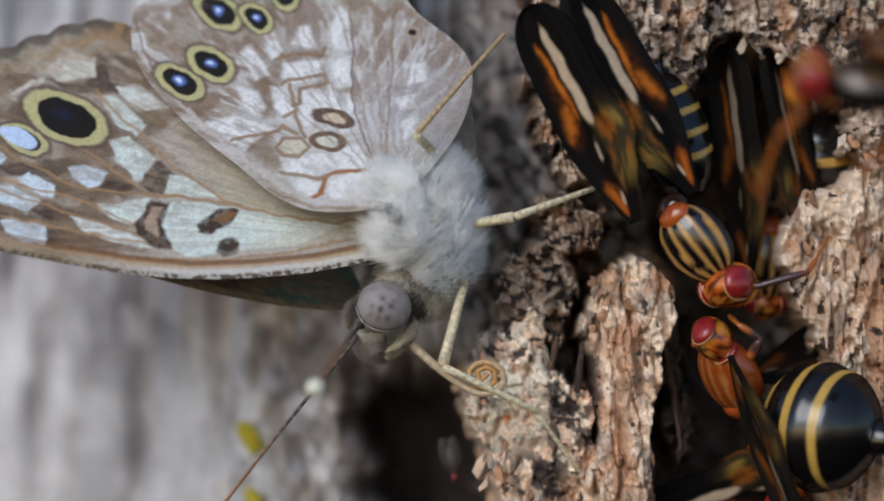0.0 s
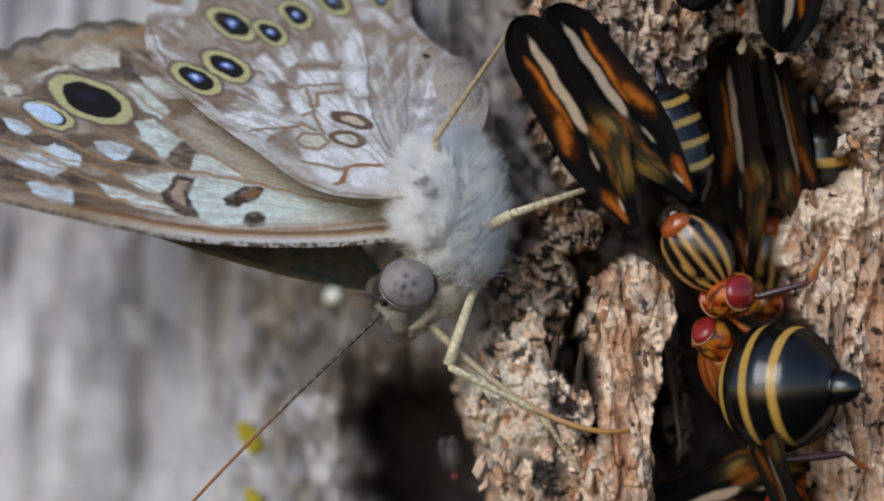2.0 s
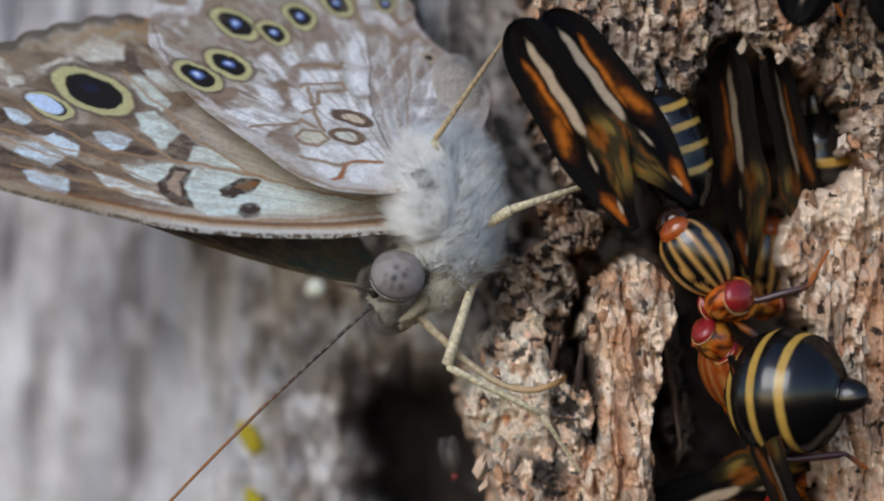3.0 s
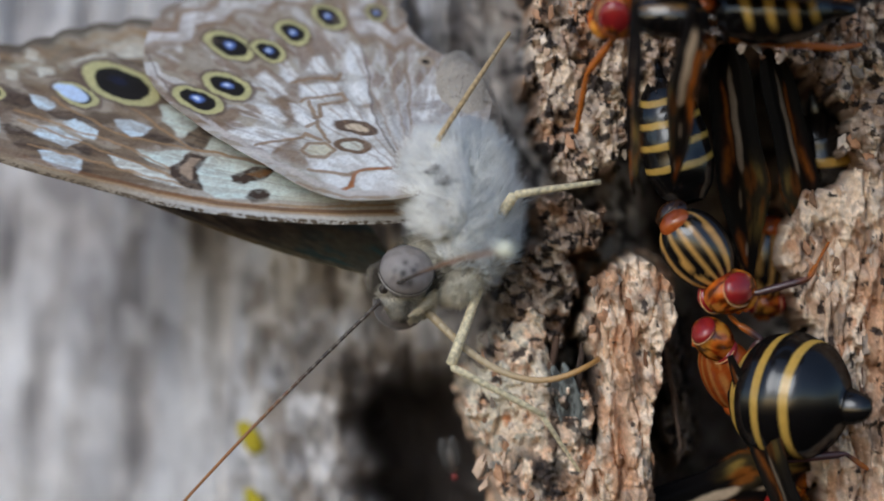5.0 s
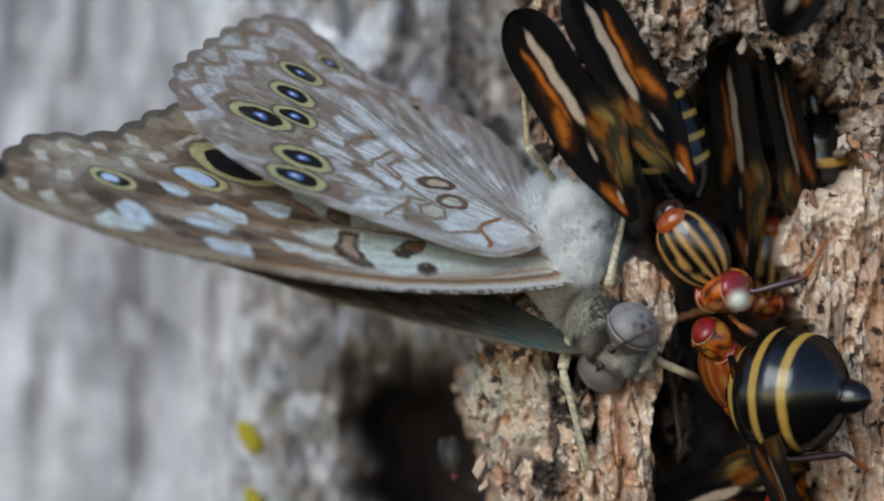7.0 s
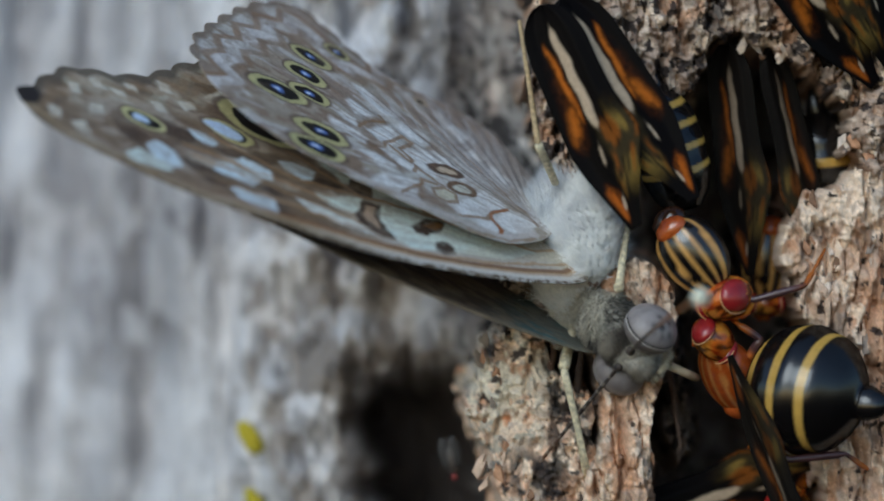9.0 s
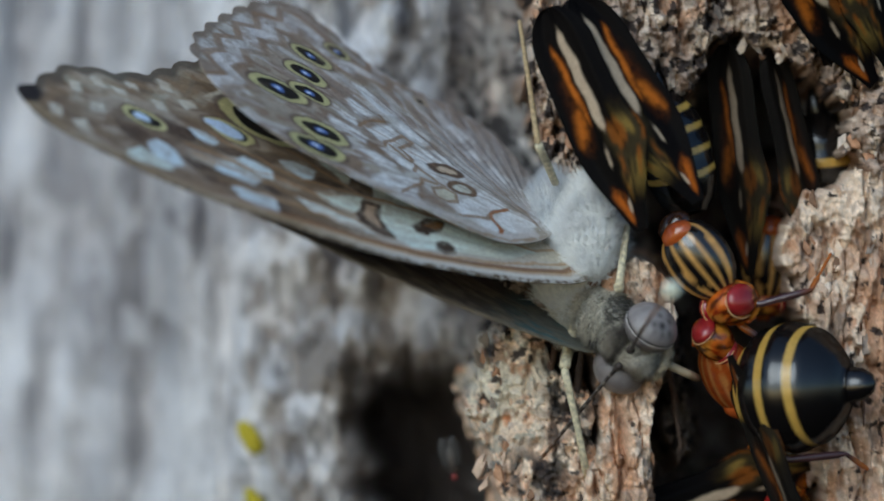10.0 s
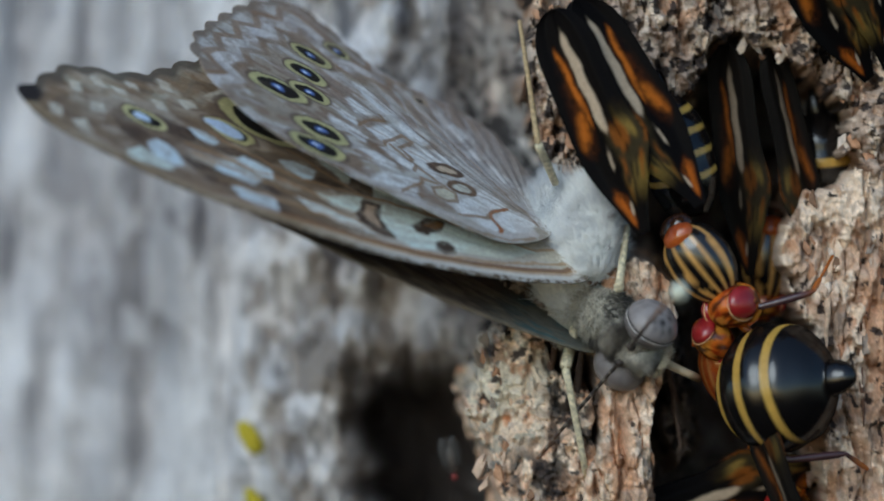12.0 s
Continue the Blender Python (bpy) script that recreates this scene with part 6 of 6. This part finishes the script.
FLYA_ROWS = ((0, -4, -12), (0.5, -3, -10), (1.5, 0, 0), (2.5, -4, 12), (3.2, -4, 14), (5, -4, 0), (6.2, -10, -2), (7, -10, -2), (9, -10, 12), (10, 0, 20), (12, 3, 24))
WINGA_ROWS = ((0, 1125, 395, 935, 15, -1.5, 1228, 345, 1012, -28, -1.5),
              (1.5, 1125, 402, 925, 42, -1.5, 1228, 350, 992, 8, -1.5),
              (2.5, 1122, 412, 920, 62, -1.5, 1226, 362, 972, 36, -1.5),
              (4.8, 1122, 405, 915, 45, -1.5, 1226, 355, 985, 20, -1.5),
              (4.9, 1115, 340, 1085, 60, -9, 1190, 330, 1200, 110, -9),
              (5.1, 1120, 345, 1110, 100, -9, 1190, 325, 1190, 110, -9),
              (5.4, 1118, 350, 1180, 105, -9, 1205, 320, 1250, 130, -9),
              (5.6, 1118, 345, 1130, 110, -9, 1205, 315, 1210, 130, -9))
WINGA_LATE = ((5.7, 1130, 385, 830, 110, -3.5, 1236, 335, 1136, -70, -2),
              (6.1, 1125, 390, 800, 85, -2.5, 1234, 335, 1138, -75, -2),
              (6.2, 1125, 390, 890, 5, -1.8, 1228, 340, 1088, -40, -1.8),
              (6.5, 1125, 392, 895, 18, -1.5, 1228, 342, 1068, -28, -1.5),
              (7, 1122, 392, 900, 12, -1.5, 1228, 342, 1022, -20, -1.5),
              (9, 1125, 405, 955, 20, -1.5, 1228, 355, 1002, 2, -1.5),
              (10, 1135, 410, 975, 38, -1.5, 1236, 360, 1022, 10, -1.5),
              (12, 1138, 415, 982, 45, -1.5, 1240, 365, 1030, 15, -1.5))
# abdomen root and tail of the banded fly
FLYB_ROWS = ((0, 1362, 742, 1570, 776), (0.5, 1328, 730, 1537, 758), (1.0, 1306, 706, 1515, 712), (1.5, 1278, 690, 1495, 690), (2.5, 1286, 690, 1510, 682), (3.2, 1300, 698, 1518, 708), (5, 1300, 690, 1525, 722), (6.2, 1300, 686, 1530, 712),
             (7, 1295, 688, 1522, 704), (8.8, 1322, 676, 1548, 704), (9.0, 1330, 668, 1552, 716), (9.5, 1332, 672, 1560, 698), (10, 1300, 696, 1534, 680), (10.5, 1302, 700, 1518, 668), (11, 1298, 702, 1500, 670), (12, 1292, 708, 1486, 668))
# the visitor: place, depth, heading
FLYD_ROWS = ((0, 1490, 165, -12, -1, 0.1), (0.1, 1440, 40, -9, -0.95, 0.2), (0.2, 1430, -20, -8, -0.95, 0.3), (0.3, 1480, -180, -8, -0.95, 0.3), (0.5, 1600, -330, -8, -0.5, 0.9), (1.0, 1470, -330, -1, 0.3, 0.95), (1.5, 1425, -300, 2, 0.5, 0.88), (2.0, 1440, -300, 2, 0.4, 0.92), (2.5, 1520, -320, 2, 0.3, 0.95), (4.4, 1500, -330, -4, -0.5, 0.9), (4.6, 1440, -170, -5, -0.95, 0.2),
             (4.7, 1330, -20, -6, -0.95, -0.3), (4.8, 1160, 125, -6, -0.8, -0.6), (4.9, 1160, 55, -5, -0.95, -0.2), (5.0, 1170, 30, -5, -1, 0.0), (5.2, 1150, 55, -5, -1, -0.05), (5.5, 1215, 25, -4, -1, -0.05), (5.6, 1180, 10, -4, -1, 0.05), (5.72, 1290, -120, -5, -0.8, 0.5), (6.0, 1430, -280, -4, -0.4, 0.9))
FLYD_LATE = ((6.8, 1500, -300, -2, 0.2, 0.9), (7.4, 1500, -300, -1, 0.9, 0.1), (8.0, 1470, -200, 1, 0.5, -0.8), (9.0, 1530, 96, 4.2, 0.50, -0.86), (9.5, 1532, 100, 4.2, 0.48, -0.87), (10.5, 1530, 88, 4.2, 0.44, -0.89), (12, 1526, 82, 4.2, 0.40, -0.9))


def motions():
    dense = [round(x, 3) for x in (0, 0.1, 0.2, 0.3, 0.4, *np.arange(0.5, 4.7, 0.25), 4.8, 4.9, 5.0, 5.1, 5.25, 5.5, 5.6, 5.7, 5.85, 6.0, 6.1, 6.2, 6.3, 6.4, 6.5, 6.7, 6.9, *np.arange(7, 12.01, 0.5))]
    late = {t: min(max((t - 6.1) / 0.4, 0), 1) for t in dense}
    body = {t: body_pose(t) for t in dense}
    heads = {t: head_pose(t) for t in dense}
    walk(butterfly, [(t, body[t]) for t in dense])
    inv = {t: body[t].inverted() for t in dense}
    walk(hindwing, [(t, inv[t] @ from_row(follow(HIND_ROWS + HIND_LATE, t))) for t in dense])
    fores = {t: Matrix.Translation((0, -0.0012, 0)) @ from_row(follow(FORE_ROWS + FORE_LATE, t)) for t in dense}
    walk(forewing, [(t, inv[t] @ fores[t]) for t in dense])
    # the other forewing opens away from the first and starts lower on the far side
    apart = {t: pose(0, 0, 0, 0, 0, -13.5 + 3.5 * late[t]) @ pose(0, 0, 0, -14, 0, 0) for t in dense}
    walk(far_forewing, [(t, inv[t] @ Matrix.Translation(((-62 + 74 * late[t]) * U, 0.0050 - 0.0046 * late[t], (-106 - 26 * late[t]) * U)) @ fores[t] @ apart[t]) for t in dense])
    walk(head, [(t, inv[t] @ heads[t]) for t in dense])
    hip = Matrix.Translation(Vector(bodyspace(825, 330, 4.5)))
    walk(abdomen, [(t, Matrix.Translation((0, 0.004 * min(max((t - 6.1) / 0.3, 0), 1), 0)) @ hip @ Matrix.Rotation(radians(-60) * min(max((t - 6.1) / 0.3, 0), 1), 4, "Y") @ hip.inverted()) for t in dense])
    neck_rows = []
    for t in dense:
        a, b = heads[t] @ Vector(on_head(0, -0.5, -0.1)), body[t] @ Vector(bodyspace(798, 452, 2.4))
        neck_rows.append((t, inv[t] @ set_at(a, b - a, (0, -1, 0.1))))
    walk(neck, neck_rows)
    hinv = {t: heads[t].inverted() for t in dense}
    roots = on_head(0.65, 0.1, 1.25), on_head(-0.65, 0.1, 1.25)
    out_a, out_b = [], []
    for t in dense:
        x, z, y = follow(ANT_A, t)
        out_a.append((t, hinv[t] @ set_at(heads[t] @ Vector(roots[0]), (x, y, -z), (0.3, -0.2, 1))))
        b = heads[t] @ Vector(roots[1])
        out_b.append((t, hinv[t] @ set_at(b, club_way(t, b), (0.3, -0.2, 1))))
    walk(antenna_a, out_a)
    walk(antenna_b, out_b)
    chains = {t: tongue_points(t) for t in dense}
    for i, ob in enumerate(tongue):
        walk(ob, [(t, hinv[t] @ set_at(Vector(chains[t][i]), Vector(chains[t][i + 1]) - Vector(chains[t][i]), (0, -1, 0.01))) for t in dense])
    depths = {"mid": (1.5, -0.4, 1.5), "hind": (2.0, -1.6, 3.2), "front": (2.0, 0.3, 1.0)}
    for key, parts in LEG_ROWS.items():
        obs, d = LEGS[key], depths[key]
        poses = [[] for _ in obs]
        for t in dense:
            r = follow(parts, t)
            a, k, e = at(r[0], r[1], d[0]), at(r[2], r[3], d[1]), at(r[4], r[5], d[2])
            poses[0].append((t, inv[t] @ set_at(k, a - k, (0, -1, 0.1))))
            poses[1].append((t, inv[t] @ set_at(k, e - k, (0, -1, 0.1))))
            if len(obs) > 2:
                poses[2].append((t, inv[t] @ set_at(e, at(1042, 858, 3.0) - e, (0, -1, 0.1))))
        for ob, p in zip(obs, poses):
            walk(ob, p)
    # flies
    base_a = {t: Matrix.Translation((follow(FLYA_ROWS, t)[0] * U, 0, -follow(FLYA_ROWS, t)[1] * U)) @ FLY_A for t in dense}
    walk(fly_a, [(t, base_a[t]) for t in dense])
    wa, wb = [], []
    slim = Matrix.Diagonal((1, 0.84, 1, 1))
    for t in dense:
        r = follow(WINGA_ROWS + WINGA_LATE, t)
        lift = np.clip((-r[4] - 2) / 6, 0, 1)
        na = Vector((-0.25 - 0.9 * lift, -1 + 0.6 * lift, 0.1))
        wa.append((t, base_a[t].inverted() @ wing_to(at(r[0], r[1], -2.2), at(r[2], r[3], r[4] - 0.8), na) @ slim))
        wb.append((t, base_a[t].inverted() @ wing_to(at(r[5], r[6], -1.8), at(r[7], r[8], r[9] - 0.2), Vector((0.1 - 0.9 * lift, -1 + 0.6 * lift, 0.1))) @ slim))
    turn = PA["abdomen"].matrix_basis.copy()
    root = Matrix.Translation(base_a[1.5].inverted() @ at(1232, 358, 2.2))
    axis = base_a[1.5].to_3x3().inverted() @ Vector((0, 1, 0))
    swing = [(0, 0), (5.6, 0), (5.7, 26), (6.2, 26), (6.7, 14), (6.9, 0), (12, 0)]
    for key in ("abdomen", "tail"):
        walk(PA[key], [(t, root @ Matrix.Rotation(radians(-follow(swing, t)[0]), 4, axis) @ root.inverted() @ turn) for t in dense])
    walk(PA["wing_b"], wa)
    walk(PA["wing_a"], wb)
    sack = []
    for t in dense:
        h0, v0, h1, v1 = follow(FLYB_ROWS, t)
        way = (at(h1, v1, -1.4) - at(h0, v0, 2.4)).normalized()
        mid = (at(h0, v0) + at(h1, v1)) / 2 + Vector((-7 * U, 0.0006, 0))
        sack.append((t, FLY_B.inverted() @ set_at(mid - way * 0.0033, -way, (-0.25, -0.9, 0.30)) @ Matrix.Translation((0.0026, 0, 0))))
    walk(PB["abdomen"], sack)
    walk(PB["tail"], sack)
    PB["wing_a"].matrix_basis = FLY_B.inverted() @ wing_to(at(1294, 630, -0.4), at(1416, 980, -1.8), (-0.75, -0.65, 0.15)) @ Matrix.Diagonal((1, 0.6, 1, 1))
    PB["wing_b"].matrix_basis = FLY_B.inverted() @ wing_to(at(1340, 680, 5.2), at(1640, 560, 7.0), (0, -1, 0.2))
    PC["wing_a"].matrix_basis = FLY_C.inverted() @ wing_to(at(1478, 490, 5.4), at(1392, 104, 4.2), (0.5, -0.9, 0)) @ Matrix.Diagonal((1, 0.70, 1, 1))
    PC["wing_b"].matrix_basis = FLY_C.inverted() @ wing_to(at(1346, 490, 5.6), at(1296, 84, 4.4), (-0.35, -0.9, 0)) @ Matrix.Diagonal((1, 0.78, 1, 1))
    walk(fly_d, [(t, set_at(at(r[0], r[1], r[2]), (r[3], 0.05 + 0.4 * min(max(t - 7, 0), 1), r[4]), (0, -0.5, 0.85) if abs(r[3]) > 0.8 else (0.2, -0.95, 0.2))) for t in dense for r in [follow(FLYD_ROWS + FLYD_LATE, t)]])
    walk(fly_f, [(t, set_at(at(r[0], r[1], r[2]), (r[3], 0.05, -1), (-0.1, -1, 0.0))) for t in dense for r in [follow(FLYF_ROWS, t)]])
    PE["wing_b"].matrix_basis = FLY_E.inverted() @ wing_to(at(1510, 836, 7.0), at(1100, 952, 4.6), (0, -1, 0.2))
    PE["wing_a"].matrix_basis = FLY_E.inverted() @ wing_to(at(1400, 850, 3.4), at(1450, 1240, 4.0), (0, -1, 0.2))


motions()
